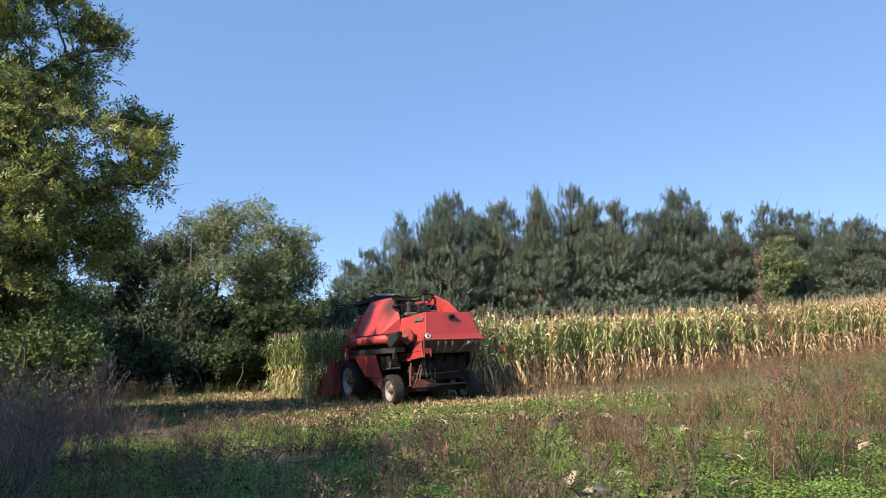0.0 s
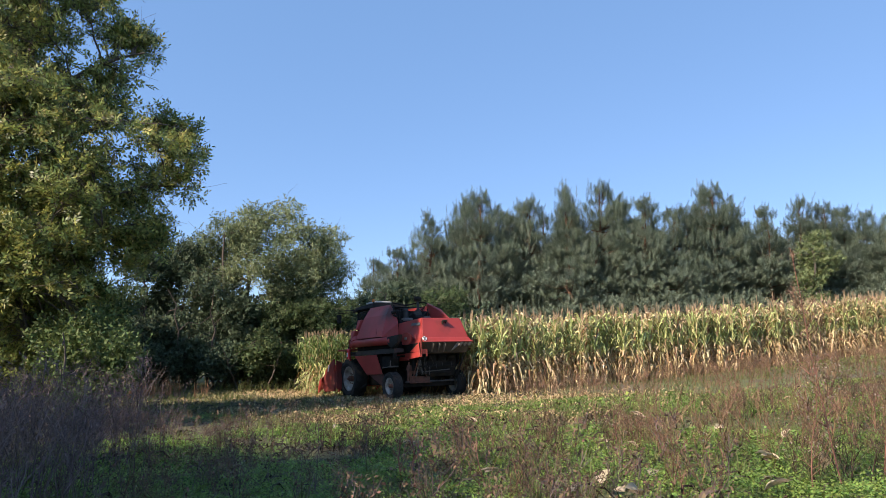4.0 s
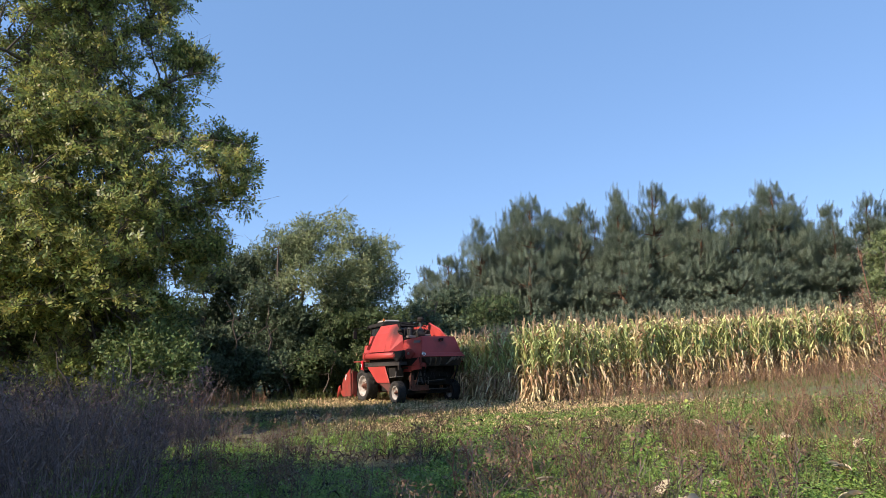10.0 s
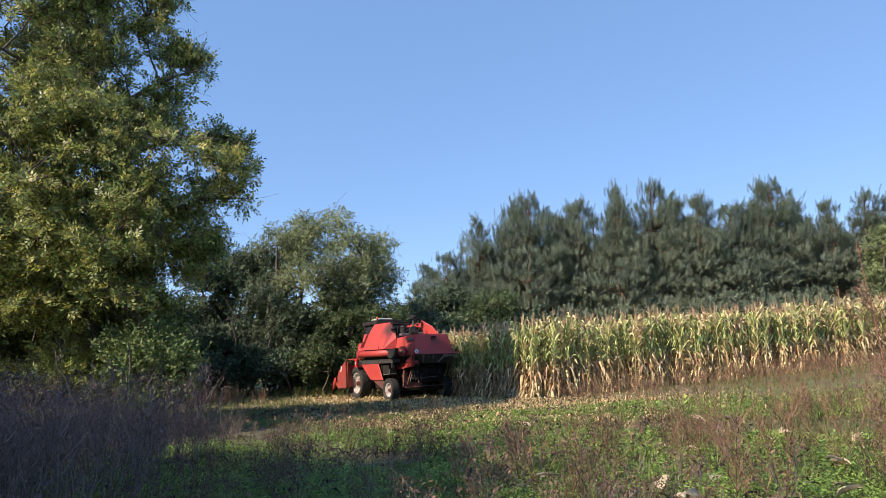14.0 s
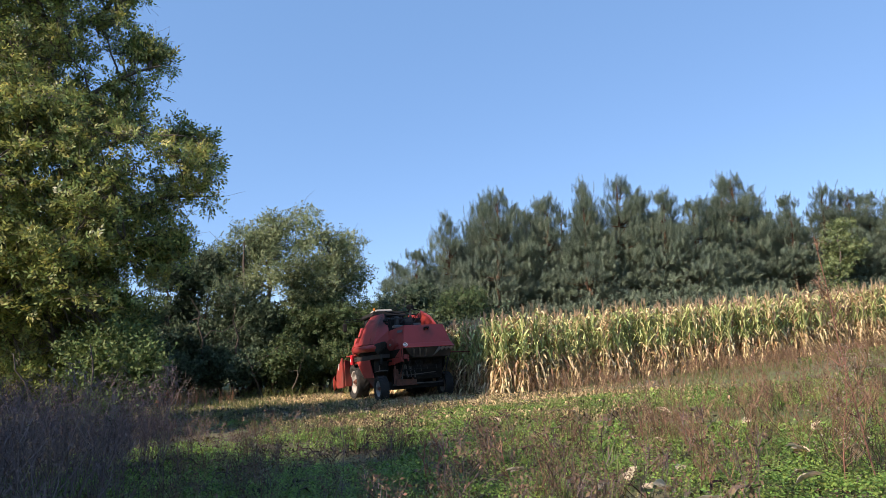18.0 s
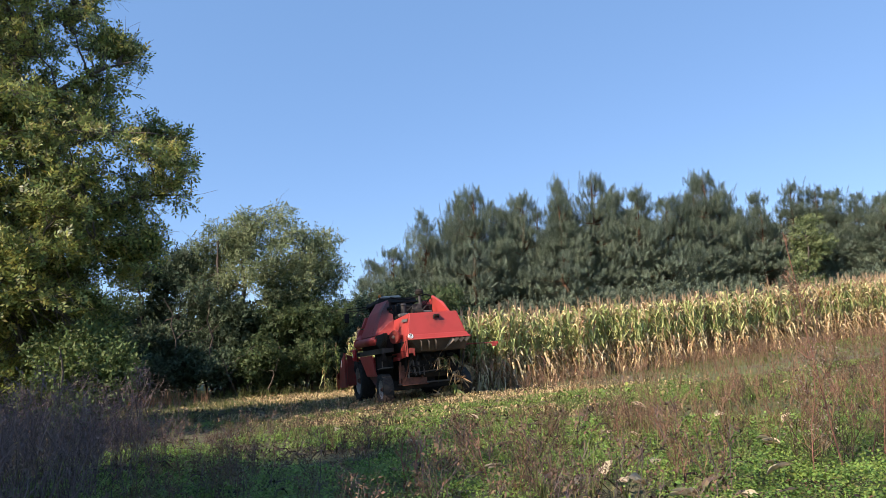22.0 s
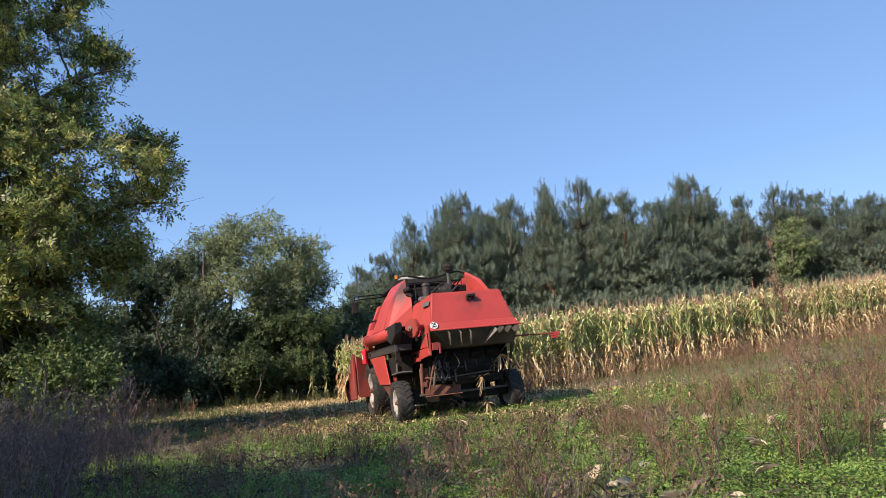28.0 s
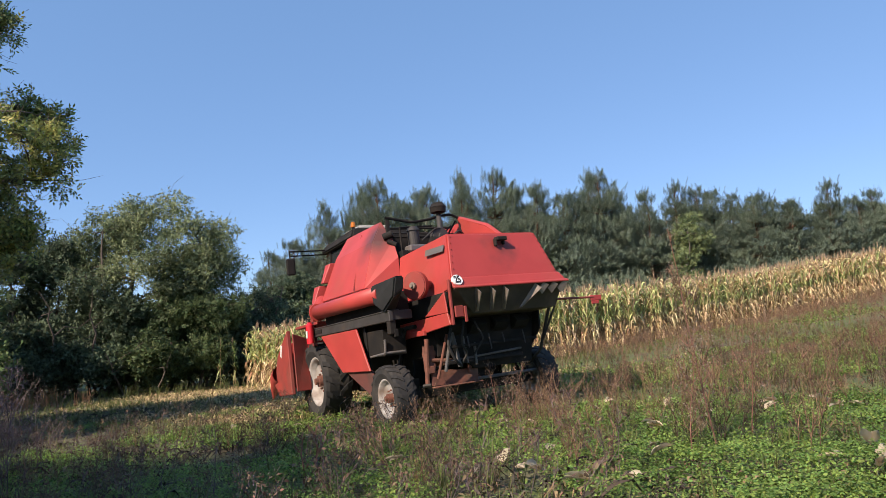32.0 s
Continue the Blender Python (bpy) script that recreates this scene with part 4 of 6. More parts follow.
def bevelled(bm, w=0.012, seg=1):
    bmesh.ops.bevel(bm, geom=[e for e in bm.edges if len(e.link_faces) == 2 and e.calc_face_angle(0) > 0.35], offset=w, segments=seg, affect="EDGES", clamp_overlap=True)
    return bm


def boxes(*specs, bevel=0.008):
    bm = bmesh.new()
    for c, s, *m in specs:
        bm_box(bm, c, s, m[0] if m else None)
    return bevelled(bm, bevel) if bevel else bm


def rods(*specs):
    bm = bmesh.new()
    for a, b, r in specs:
        bm_cyl(bm, a, b, r, n=8)
    return bm


def hose(pts, r, n=14):
    s = Soup()
    p = np.array(pts, float)
    u = np.linspace(0, len(p) - 1, n)
    q = np.stack([np.interp(u, np.arange(len(p)), p[:, k]) for k in range(3)], -1)
    q[1:-1] = (q[:-2] + 2 * q[1:-1] + q[2:]) / 4
    s.tube(q, np.full(n, r), 7)
    return s


WHEELS, HEADER = [], []
harvester = thing("combine_harvester", Matrix.Identity(4), "old red combine harvester with a corn header, dusty", "combine harvester")


def lathe(profile, n=40):
    """A ring turned about the x axis. profile: pairs of x and radius, closed."""
    s = Soup()
    p = np.array(profile, float)
    th = np.linspace(0, 2 * np.pi, n, endpoint=False)
    v = np.stack([np.repeat(p[None, :, 0], n, 0), p[None, :, 1] * np.cos(th)[:, None], p[None, :, 1] * np.sin(th)[:, None]], -1).reshape(-1, 3)
    k, j = np.arange(n)[:, None], np.arange(len(p))[None]
    a, b = k * len(p) + j, ((k + 1) % n) * len(p) + j
    a2, b2 = k * len(p) + (j + 1) % len(p), ((k + 1) % n) * len(p) + (j + 1) % len(p)
    s.add(v, np.stack([a, b, b2, a2], -1).reshape(-1, 4))
    return s


def wheel(name, side, place, r, w, lugs, rim_r, label):
    """A wheel with a lugged tyre, a dished rim and a hub. side: -1 for the wheel whose face looks to -x."""
    h = w / 2
    hub = bmesh.new()
    bm_cyl(hub, (side * h * 0.1, 0, 0), (side * h * 0.62, 0, 0), rim_r * 0.24, n=18)
    bm_cyl(hub, (side * h * 0.6, 0, 0), (side * h * 0.85, 0, 0), rim_r * 0.14, n=14)
    for k in range(8):
        a = k * math.pi / 4
        bm_cyl(hub, (side * h * 0.2, rim_r * 0.42 * math.cos(a), rim_r * 0.42 * math.sin(a)), (side * h * 0.36, rim_r * 0.42 * math.cos(a), rim_r * 0.42 * math.sin(a)), rim_r * 0.045, n=6)
    ob = part(name, hub, RUST, harvester, label)
    t = lathe([(-h * 0.72, rim_r), (-h * 0.98, rim_r + (r - rim_r) * 0.45), (-h * 0.92, r * 0.93), (-h * 0.7, r * 0.968), (h * 0.7, r * 0.968), (h * 0.92, r * 0.93), (h * 0.98, rim_r + (r - rim_r) * 0.45), (h * 0.72, rim_r)], 44)
    part("tyre", t, RUBBER, ob)
    da = 2 * math.pi / lugs
    for sd in (-1, 1):
        pts, q = [], []
        for u, da2 in ((0.04, 0.62), (0.55, 0.2), (0.97, 0.0)):
            for wd in (-0.17, 0.17):
                for rr in (r * 0.95 if u < 0.9 else r * 0.9, r if u < 0.9 else r * 0.965):
                    a = (da2 + wd) * da
                    pts.append((sd * h * u, rr * math.cos(a), rr * math.sin(a)))
        for j in (0, 4):
            q += [[j + 1, j + 3, j + 7, j + 5], [j, j + 1, j + 5, j + 4], [j + 2, j + 6, j + 7, j + 3]]
        q += [[0, 2, 3, 1], [8, 9, 11, 10]]
        lug = mesh_of("lug", pts, q, [RUBBER], smooth=False)
        for k in range(lugs):
            part("lug", lug, RUBBER, ob).matrix_local = Matrix.Rotation(da * (k + (0.5 if sd > 0 else 0)), 4, "X")
    d = lathe([(side * h * a, rim_r * b) for a, b in ((0.76, 1.03), (0.7, 1.06), (-0.7, 1.06), (-0.76, 1.03), (-0.66, 0.93), (-0.05, 0.84), (0.0, 0.5), (0.0, 0.002), (0.12, 0.002), (0.1, 0.5), (0.26, 0.8), (0.34, 0.88), (0.66, 0.93))], 32)
    part("rim", d, RIM, ob, "faded white steel rim", smooth=True)
    ob.location = place
    WHEELS.append((ob, place, r))


def machine():
    H = harvester
    # --- rear hood
    v = [(-.86, -1.10, 1.70), (.86, -1.10, 1.70), (.815, -1.02, 1.93), (-.815, -1.02, 1.93), (-.70, -.84, 2.42), (.70, -.84, 2.42),
         (-.75, .47, 2.34), (.75, .47, 2.34), (-.84, .47, 1.58), (.84, .47, 1.58), (-.86, -.7, 1.62), (.86, -.7, 1.62)]
    bm = bmesh.new()
    bm_solid(bm, v, [(0, 1, 2, 3), (3, 2, 5, 4), (4, 5, 7, 6), (6, 7, 9, 8), (8, 9, 11, 10), (10, 11, 1, 0), (0, 3, 10), (3, 4, 6, 8, 10), (1, 11, 2), (2, 11, 9, 7, 5)])
    hood = part("rear_hood", bevelled(bm, 0.015, 2), RED, H, "faded red sheet-metal rear hood")
    bm = bmesh.new()
    bm_plate(bm, [(-.832, -1.066, 1.815), (.832, -1.066, 1.815), (.695, -.862, 2.395), (-.695, -.862, 2.395)], (0, -0.012, -0.004))
    panel = part("rear_panel", bevelled(bm, 0.004), RED_HOOD, hood)
    for k in range(7):
        u = k / 6
        for s in (-1, 1):
            c = Vector((s * (.795 - .12 * u), -1.052 + .186 * u - .010, 1.85 + .52 * u))
            bm = bmesh.new()
            bm_cyl(bm, c, c + Vector((0, -0.012, -0.003)), 0.0065, n=8)
            part("rivet", bm, RED_DARK, hood)
    bm = bmesh.new()
    bm_plate(bm, [(-.852, -1.078, 1.815), (.852, -1.078, 1.815), (.90, -1.15, 1.70), (-.88, -1.15, 1.70)], (0, -0.02, -0.012))
    bm_plate(bm, [(-.88, -1.15, 1.705), (.92, -1.15, 1.705), (.92, -1.19, 1.68), (-.88, -1.19, 1.68)], (0, 0.006, -0.02))
    part("lip", bevelled(bm, 0.005), RED, hood)
    part("handle", boxes(((0.05, -.965, 2.315), (.15, .1, .05)), ((-.03, -.95, 2.27), (.03, .06, .1)), ((.11, -.93, 2.27), (.03, .05, .06))), BLACK, hood, "black hinged hatch handle")
    bm = bmesh.new()
    bm_cyl(bm, (-.79, -1.105, 1.772), (-.79, -1.133, 1.786), 0.072, n=32)
    sign = part("speed_disc", bm, WHITE, hood, "round white speed disc with the number 25")
    cu = bpy.data.curves.new("digits", "FONT")
    cu.body, cu.size, cu.align_x, cu.align_y, cu.extrude = "25", 0.11, "CENTER", "CENTER", 0.002
    cu.offset = 0.004
    tmp = bpy.data.objects.new("digits", cu)
    scene.collection.objects.link(tmp)
    bpy.context.view_layer.update()
    me = bpy.data.meshes.new_from_object(tmp.evaluated_get(bpy.context.evaluated_depsgraph_get()))
    bpy.data.objects.remove(tmp)
    me.materials.clear()
    me.materials.append(INK)
    dg = part("digits", me, INK, sign)
    dg.matrix_local = Matrix.Translation((-.79, -1.136, 1.7865)) @ Matrix.Rotation(radians(63), 4, "X") @ Matrix.Diagonal((0.8, 1.25, 1, 1))
    bm = bmesh.new()
    bm_plate(bm, [(-.778, -.84, 2.19), (-.782, -.36, 2.205), (-.762, -.36, 2.29), (-.752, -.84, 2.275)], (-0.008, 0, 0))
    part("name_plate", bm, GREY_STEEL, hood, "weathered grey name plate")
    # black plate for the strip of shadow under the hood, and lower red skirt
    bm = bmesh.new()
    bm_plate(bm, [(-.885, .45, 1.64), (-.885, -1.0, 1.66), (-.885, -.98, 1.42), (-.885, .45, 1.38)], (-0.02, 0, 0))
    part("side_strip", bm, BLACK, H)
    bm = bmesh.new()
    bm_plate(bm, [(-.90, .35, 1.36), (-.90, -1.0, 1.40), (-.90, -1.05, 1.25), (-.90, .35, 1.14)], (-0.03, 0, 0))
    bm_plate(bm, [(-.91, -.98, 1.66), (-.91, -1.02, 1.40), (-.91, -.42, 1.40)], (-0.02, 0, 0))
    bm_box(bm, (-.93, -.25, 1.20), (.05, .3, .07))
    part("side_skirt", bevelled(bm, 0.006), RED, H)
    part("corner_post", boxes(((-.89, -1.08, 1.52), (.035, .04, .56)), ((-.80, -1.10, 1.40), (.12, .03, .14)), ((-.72, -1.12, 1.36), (.04, .025, .2))), RED_DARK, H)
    # --- spreader below the lip
    bm = bmesh.new()
    bm_solid(bm, [(-.84, -1.14, 1.685), (.88, -1.14, 1.685), (.84, -.92, 1.36), (-.48, -.92, 1.36), (-.84, -.2, 1.6), (.84, -.2, 1.6), (.80, -.3, 1.33), (-.5, -.3, 1.33)],
             [(0, 1, 2, 3), (0, 4, 5, 1), (1, 5, 6, 2), (2, 6, 7, 3), (3, 7, 4, 0), (4, 7, 6, 5)])
    spread = part("spreader", bevelled(bm, 0.01), SHEET, H, "greasy grey-brown straw spreader hood")
    for a, tip, wd in ((-.55, -.46, .10), (-.33, -.24, .09), (-.13, -.05, .09), (.38, .22, .13)):
        bm = bmesh.new()
        bm_plate(bm, [(a, -1.150, 1.675), (a + wd * .35, -1.21, 1.60), (tip, -1.0, 1.385), (tip - .01, -.96, 1.385)], (0.012, 0, 0))
        part("vane", bm, PALE_STEEL, spread, "bare steel guide vane")
    for a in (.50, .66, .82):
        bm = bmesh.new()
        bm_plate(bm, [(a - .09, -1.15, 1.60), (a, -1.175, 1.68), (a + .08, -1.17, 1.64), (a - .02, -1.13, 1.53)], (0, 0.012, 0))
        part("vane", bm, PALE_STEEL, spread, "bare steel guide vane")
    # --- grain tank
    L = [(-.74, 1.0, 3.0), (-.74, 2.42, 3.02), (-1.29, 2.48, 1.95), (-1.29, .62, 1.93), (-.98, .84, 2.66), (-.76, .46, 1.93), (-.76, .48, 2.36), (-.70, .70, 2.66), (-.98, 2.44, 2.66)]
    bm = bmesh.new()
    bm_solid(bm, L + [(-.70, 2.42, 1.95)], [(0, 1, 8, 4), (4, 8, 2, 3), (0, 4, 7), (4, 3, 5, 6, 7), (3, 2, 9, 5), (0, 7, 6, 5, 9, 1), (1, 9, 2, 8)])
    tank = part("grain_tank", bevelled(bm, 0.012, 2), RED_TANK, H, "faded red grain tank with scorched rear corner")
    bm = bmesh.new()
    bm_solid(bm, [(-x, y, z) for x, y, z in L] + [(.70, 2.42, 1.95)], [(0, 1, 8, 4), (4, 8, 2, 3), (0, 4, 7), (4, 3, 5, 6, 7), (3, 2, 9, 5), (0, 7, 6, 5, 9, 1), (1, 9, 2, 8)])
    part("grain_tank_side", bevelled(bm, 0.012, 2), RED, H)
    bm = bmesh.new()
    bm_plate(bm, [(-1.015, 1.35, 2.5), (-1.022, 1.36, 2.5), (-1.30, 1.0, 1.96), (-1.30, .985, 1.96)], (-0.012, 0, 0.0))
    bm_plate(bm, [(-.80, 1.62, 2.92), (-.80, 1.64, 2.92), (-1.0, 1.45, 2.5), (-1.0, 1.43, 2.5)], (-0.03, 0, -.012))
    part("panel_seam", bm, RED_DARK, tank)
    bm = bmesh.new()
    bm_plate(bm, [(.66, 1.0, 3.06), (.70, .28, 2.78), (.72, -.25, 2.40), (.68, 1.0, 2.40)], (0.03, 0, 0))
    bm_plate(bm, [(.70, 1.0, 3.075), (.735, .28, 2.795), (.755, -.25, 2.415), (.70, .28, 2.76), (.67, 1.0, 3.05)], (0.05, 0, 0))
    part("tank_fin", bevelled(bm, 0.006), RED, H)
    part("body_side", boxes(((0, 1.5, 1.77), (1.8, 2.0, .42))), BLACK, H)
    # black box added to block the bright gap between auger and rail
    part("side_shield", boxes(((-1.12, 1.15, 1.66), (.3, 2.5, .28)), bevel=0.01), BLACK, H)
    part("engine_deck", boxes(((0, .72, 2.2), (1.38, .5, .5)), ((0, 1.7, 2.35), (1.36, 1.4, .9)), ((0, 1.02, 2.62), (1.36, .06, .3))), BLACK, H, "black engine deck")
    bm = bmesh.new()
    bm_cyl(bm, (-.15, .45, 2.53), (.12, .45, 2.53), 0.10, n=18)
    bm_cyl(bm, (-.19, .45, 2.53), (-.15, .45, 2.53), 0.115, n=18)
    part("air_filter", bm, BLACK, H)
    bm = bmesh.new()
    bm_box(bm, (.3, .55, 2.5), (.3, .22, .16))
    part("engine_block", bevelled(bm, 0.02), GREY_STEEL, H)
    bm = bmesh.new()
    bm_cyl(bm, (.02, .62, 2.66), (.02, .52, 2.66), 0.14, n=24)
    bm_cyl(bm, (.02, .66, 2.66), (.02, .50, 2.66), 0.05, n=12)
    part("belt_pulley", bevelled(bm, 0.01), DARK_STEEL, H)
    bm = bmesh.new()
    bm_cyl(bm, (-.36, .7, 2.5), (-.36, .7, 2.78), 0.09, n=18)
    bm_cyl(bm, (-.36, .7, 2.78), (-.36, .7, 2.84), 0.11, 0.07, n=18)
    part("air_cleaner", bm, DARK_STEEL, H)
    part("fuel_pipe", hose([(-.3, .55, 2.6), (-.05, .5, 2.8), (.18, .6, 2.72), (.3, .7, 2.5)], 0.014), RUBBER, H)
    part("fuel_pipe", hose([(.12, .5, 2.55), (.3, .46, 2.74), (.5, .6, 2.68), (.56, .8, 2.5)], 0.018), RUBBER, H)
    part("deck_guard", rods(((-.62, .62, 2.45), (-.62, .62, 2.82), .014), ((-.62, .62, 2.82), (.1, .9, 2.9), .014)), BLACK, H)
    part("deck_post", rods(((.42, .5, 2.45), (.42, .6, 2.85), .014)), BLACK, H)
    part("radiator_lid", boxes(((-.42, .5, 2.47), (.34, .2, .1)), bevel=0.02), GREY_STEEL, H)
    bm = bmesh.new()
    bm_cyl(bm, (.24, .9, 2.3), (.24, .9, 3.12), 0.042, n=16)
    bm_cyl(bm, (.24, .9, 2.45), (.24, .9, 2.85), 0.062, n=16)
    ex = part("exhaust_pipe", bm, DARK_STEEL, H, "sooty exhaust stack with a cap", smooth=True)
    bm = bmesh.new()
    bm_cyl(bm, (.24, .9, 3.12), (.24, .9, 3.2), 0.12, 0.135, n=20)
    bm_cyl(bm, (.24, .9, 3.2), (.24, .9, 3.27), 0.14, 0.09, n=20)
    part("cap", bm, BLACK, ex)
    part("rail", hose([(-.66, 1.0, 3.06), (-.2, 1.0, 2.98), (.1, 1.0, 3.03), (.5, 1.0, 3.12), (.66, 1.0, 3.05)], 0.022, 18), BLACK, H)
    part("rail", rods(((-.68, 1.3, 2.95), (.68, 1.3, 2.95), .018), ((-.68, 2.1, 3.03), (.68, 2.1, 3.03), .018), ((.3, 1.0, 2.6), (.6, 1.0, 3.0), .016), ((-.05, .8, 2.5), (.5, 1.0, 2.92), .014), ((-.68, 1.0, 2.75), (.68, 1.0, 2.75), .02)), BLACK, H)
    bm = bmesh.new()
    bm_cyl(bm, (-.84, .76, 2.70), (-.72, .68, 2.74), 0.055, n=14)
    bm_cyl(bm, (-.80, .70, 2.63), (-.70, .62, 2.56), 0.035, n=10)
    bm_box(bm, (-.76, .74, 2.82), (.05, .05, .28))
    part("auger_elbow", bm, BLACK, H)
    part("hose", hose([(-.62, .6, 2.44), (-.3, .5, 2.5), (-.1, .62, 2.42), (.2, .5, 2.5), (.45, .62, 2.4)], 0.02), BLACK, H)
    # --- unloading auger
    bm = bmesh.new()
    bm_cyl(bm, (-1.38, -.22, 1.77), (-1.38, 2.45, 1.79), 0.12, n=28)
    auger = part("unloading_auger", bm, RED, H, "long red unloading auger tube", smooth=True)
    auger.data.polygons.foreach_set("use_smooth", [len(p.vertices) == 4 for p in auger.data.polygons])
    bm = bmesh.new()
    bm_cyl(bm, (-1.38, 2.40, 1.79), (-1.38, 2.44, 1.79), 0.15, n=28)
    bm_cyl(bm, (-1.36, 2.44, 1.80), (-1.2, 2.6, 1.95), 0.15, n=20)
    part("collar", bm, RED, auger)
    bm = bmesh.new()
    bm_solid(bm, [(x, y - .24, z) for x, y, z in ((-1.50, .16, 1.88), (-1.26, .16, 1.90), (-1.26, .12, 1.64), (-1.5, .12, 1.64), (-1.42, -.46, 1.93), (-1.29, -.46, 1.93), (-1.29, -.40, 1.76), (-1.42, -.34, 1.68), (-1.44, -.05, 1.52), (-1.26, -.05, 1.52))],
             [(0, 1, 2, 3), (0, 4, 5, 1), (4, 7, 6, 5), (0, 3, 8, 7, 4), (1, 5, 6, 9, 2), (3, 2, 9, 8), (8, 9, 6, 7)])
    part("spout", bevelled(bm, 0.02, 2), CLOTH, auger, "black rubber spout")
    bm = bmesh.new()
    bm_cyl(bm, (-1.0, -.48, 1.81), (-1.08, -.52, 1.81), 0.185, n=32)
    bm_cyl(bm, (-.8, -.48, 1.81), (-1.0, -.48, 1.81), 0.06, n=14)
    disc = part("pulley_cover", bevelled(bm, 0.012, 2), RED_DARK, H, "round red pulley cover")
    part("hub", rods(((-1.07, -.515, 1.81), (-1.115, -.538, 1.81), .045), ((-1.11, -.535, 1.81), (-1.14, -.55, 1.81), .02)), PALE_STEEL, disc)
    # --- side frame
    part("side_rail", boxes(((-1.36, 1.2, 1.465), (.06, 3.1, .14)), ((-1.32, 1.2, 1.53), (.16, 3.1, .02)), ((-1.2, -.3, 1.47), (.3, .06, .12)), ((-1.2, 2.2, 1.47), (.3, .06, .12))), DARK_STEEL, H, "grimy dark side rail")
    part("name_plate", boxes(((-1.395, 2.45, 1.47), (.008, .32, .06)), bevel=0), BLACK, H)
    part("bracket", boxes(((-1.34, -.28, 1.33), (.09, .1, .2)), ((-1.3, -.3, 1.24), (.06, .07, .1))), BLACK, H)
    bm = bmesh.new()
    bm_plate(bm, [(-1.37, 2.38, 1.385), (-1.37, .84, 1.385), (-1.37, .46, .78), (-1.37, 1.52, .78)], (-0.03, 0, 0))
    part("wheel_guard", bevelled(bm, 0.008), RED, H, "slanted red wheel guard panel")
    bm = bmesh.new()
    bm_plate(bm, [(-1.33, 1.5, .79), (-1.33, .5, .79), (-1.30, .36, .42), (-1.30, .62, .42)], (-0.03, 0, 0))
    part("lower_guard", bevelled(bm, 0.008), GUARD, H, "mud-stained dark red lower guard")
    part("battery_box", boxes(((-1.12, .4, 1.14), (.34, .52, .36)), ((-1.27, .75, 1.12), (.05, .08, .6))), BLACK, H)
    part("tray", rods(((-1.28, .12, 1.0), (-1.28, .62, .97), .018), ((-1.28, .12, 1.0), (-1.28, .1, 1.18), .018), ((-1.28, .12, 1.0), (-1.0, .1, 1.0), .018)), GREY_STEEL, H)
    # --- underbody: near-black parts, the shade below the machine put into their colour
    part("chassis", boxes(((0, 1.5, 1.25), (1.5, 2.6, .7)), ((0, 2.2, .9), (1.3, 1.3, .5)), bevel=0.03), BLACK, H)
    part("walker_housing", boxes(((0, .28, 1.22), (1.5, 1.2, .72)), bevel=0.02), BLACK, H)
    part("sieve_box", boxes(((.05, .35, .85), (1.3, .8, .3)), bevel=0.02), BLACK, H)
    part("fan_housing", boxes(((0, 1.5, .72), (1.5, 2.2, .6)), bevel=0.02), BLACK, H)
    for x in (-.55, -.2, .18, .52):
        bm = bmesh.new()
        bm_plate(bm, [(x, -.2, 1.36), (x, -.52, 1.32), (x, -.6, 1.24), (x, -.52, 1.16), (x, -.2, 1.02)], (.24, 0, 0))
        part("straw_walker", bevelled(bm, 0.008), BLACK, H, "black straw walker, shade under the hood in its colour")
    # black plate added to fill the dark gap beside the right rear wheel
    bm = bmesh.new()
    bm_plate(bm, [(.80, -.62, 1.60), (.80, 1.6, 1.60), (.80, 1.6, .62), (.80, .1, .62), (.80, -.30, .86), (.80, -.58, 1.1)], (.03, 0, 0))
    part("side_sheet", bevelled(bm, 0.006), BLACK, H, "added black side sheet that stands in for shade")
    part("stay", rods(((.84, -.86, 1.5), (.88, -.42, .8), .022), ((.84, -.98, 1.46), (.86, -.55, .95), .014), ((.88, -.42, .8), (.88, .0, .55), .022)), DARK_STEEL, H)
    # the curtain's black closes the underside in place of shade
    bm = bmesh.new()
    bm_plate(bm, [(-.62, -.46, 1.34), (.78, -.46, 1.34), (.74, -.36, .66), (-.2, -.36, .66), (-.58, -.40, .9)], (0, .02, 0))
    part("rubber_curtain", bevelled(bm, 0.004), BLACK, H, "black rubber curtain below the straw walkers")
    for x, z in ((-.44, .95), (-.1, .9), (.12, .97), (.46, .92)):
        part("chain", rods(((x, -.62, 1.10), (x + .01, -.64, z), .010)), DARK_STEEL, H)
    part("cross_beam", boxes(((-.42, -.26, .92), (1.0, .07, .08)), ((-.42, -.24, .78), (.9, .05, .06))), RUST, H, "rusty cross beam")
    part("hanger_plate", boxes(((-.86, -.3, .86), (.16, .04, .34)), ((-.86, -.33, .72), (.1, .03, .1))), RUST, H)
    part("hanger_plate", boxes(((-.28, -.34, .82), (.05, .04, .4))), RUST, H)
    part("spring", rods(((-.72, -.46, .68), (-.66, -.58, 1.12), .022)), GREY_STEEL, H)
    part("hose", hose([(-.46, -.62, 1.3), (-.56, -.66, 1.02), (-.44, -.6, .88), (-.5, -.5, .74)], 0.016), RUBBER, H)
    part("hose", hose([(-.3, -.62, 1.28), (-.22, -.68, 1.05), (-.34, -.6, .86)], 0.013), RUBBER, H)
    # axle painted near black because it lies in shade
    part("axle_beam", boxes(((-.12, 0, .43), (2.15, .13, .15)), ((0, 0, .62), (.3, .3, .3)), ((-1.0, 0, .5), (.14, .2, .26)), ((.8, 0, .5), (.14, .2, .26)), bevel=0.015), BLACK, H, "rear axle coloured near black for shade")
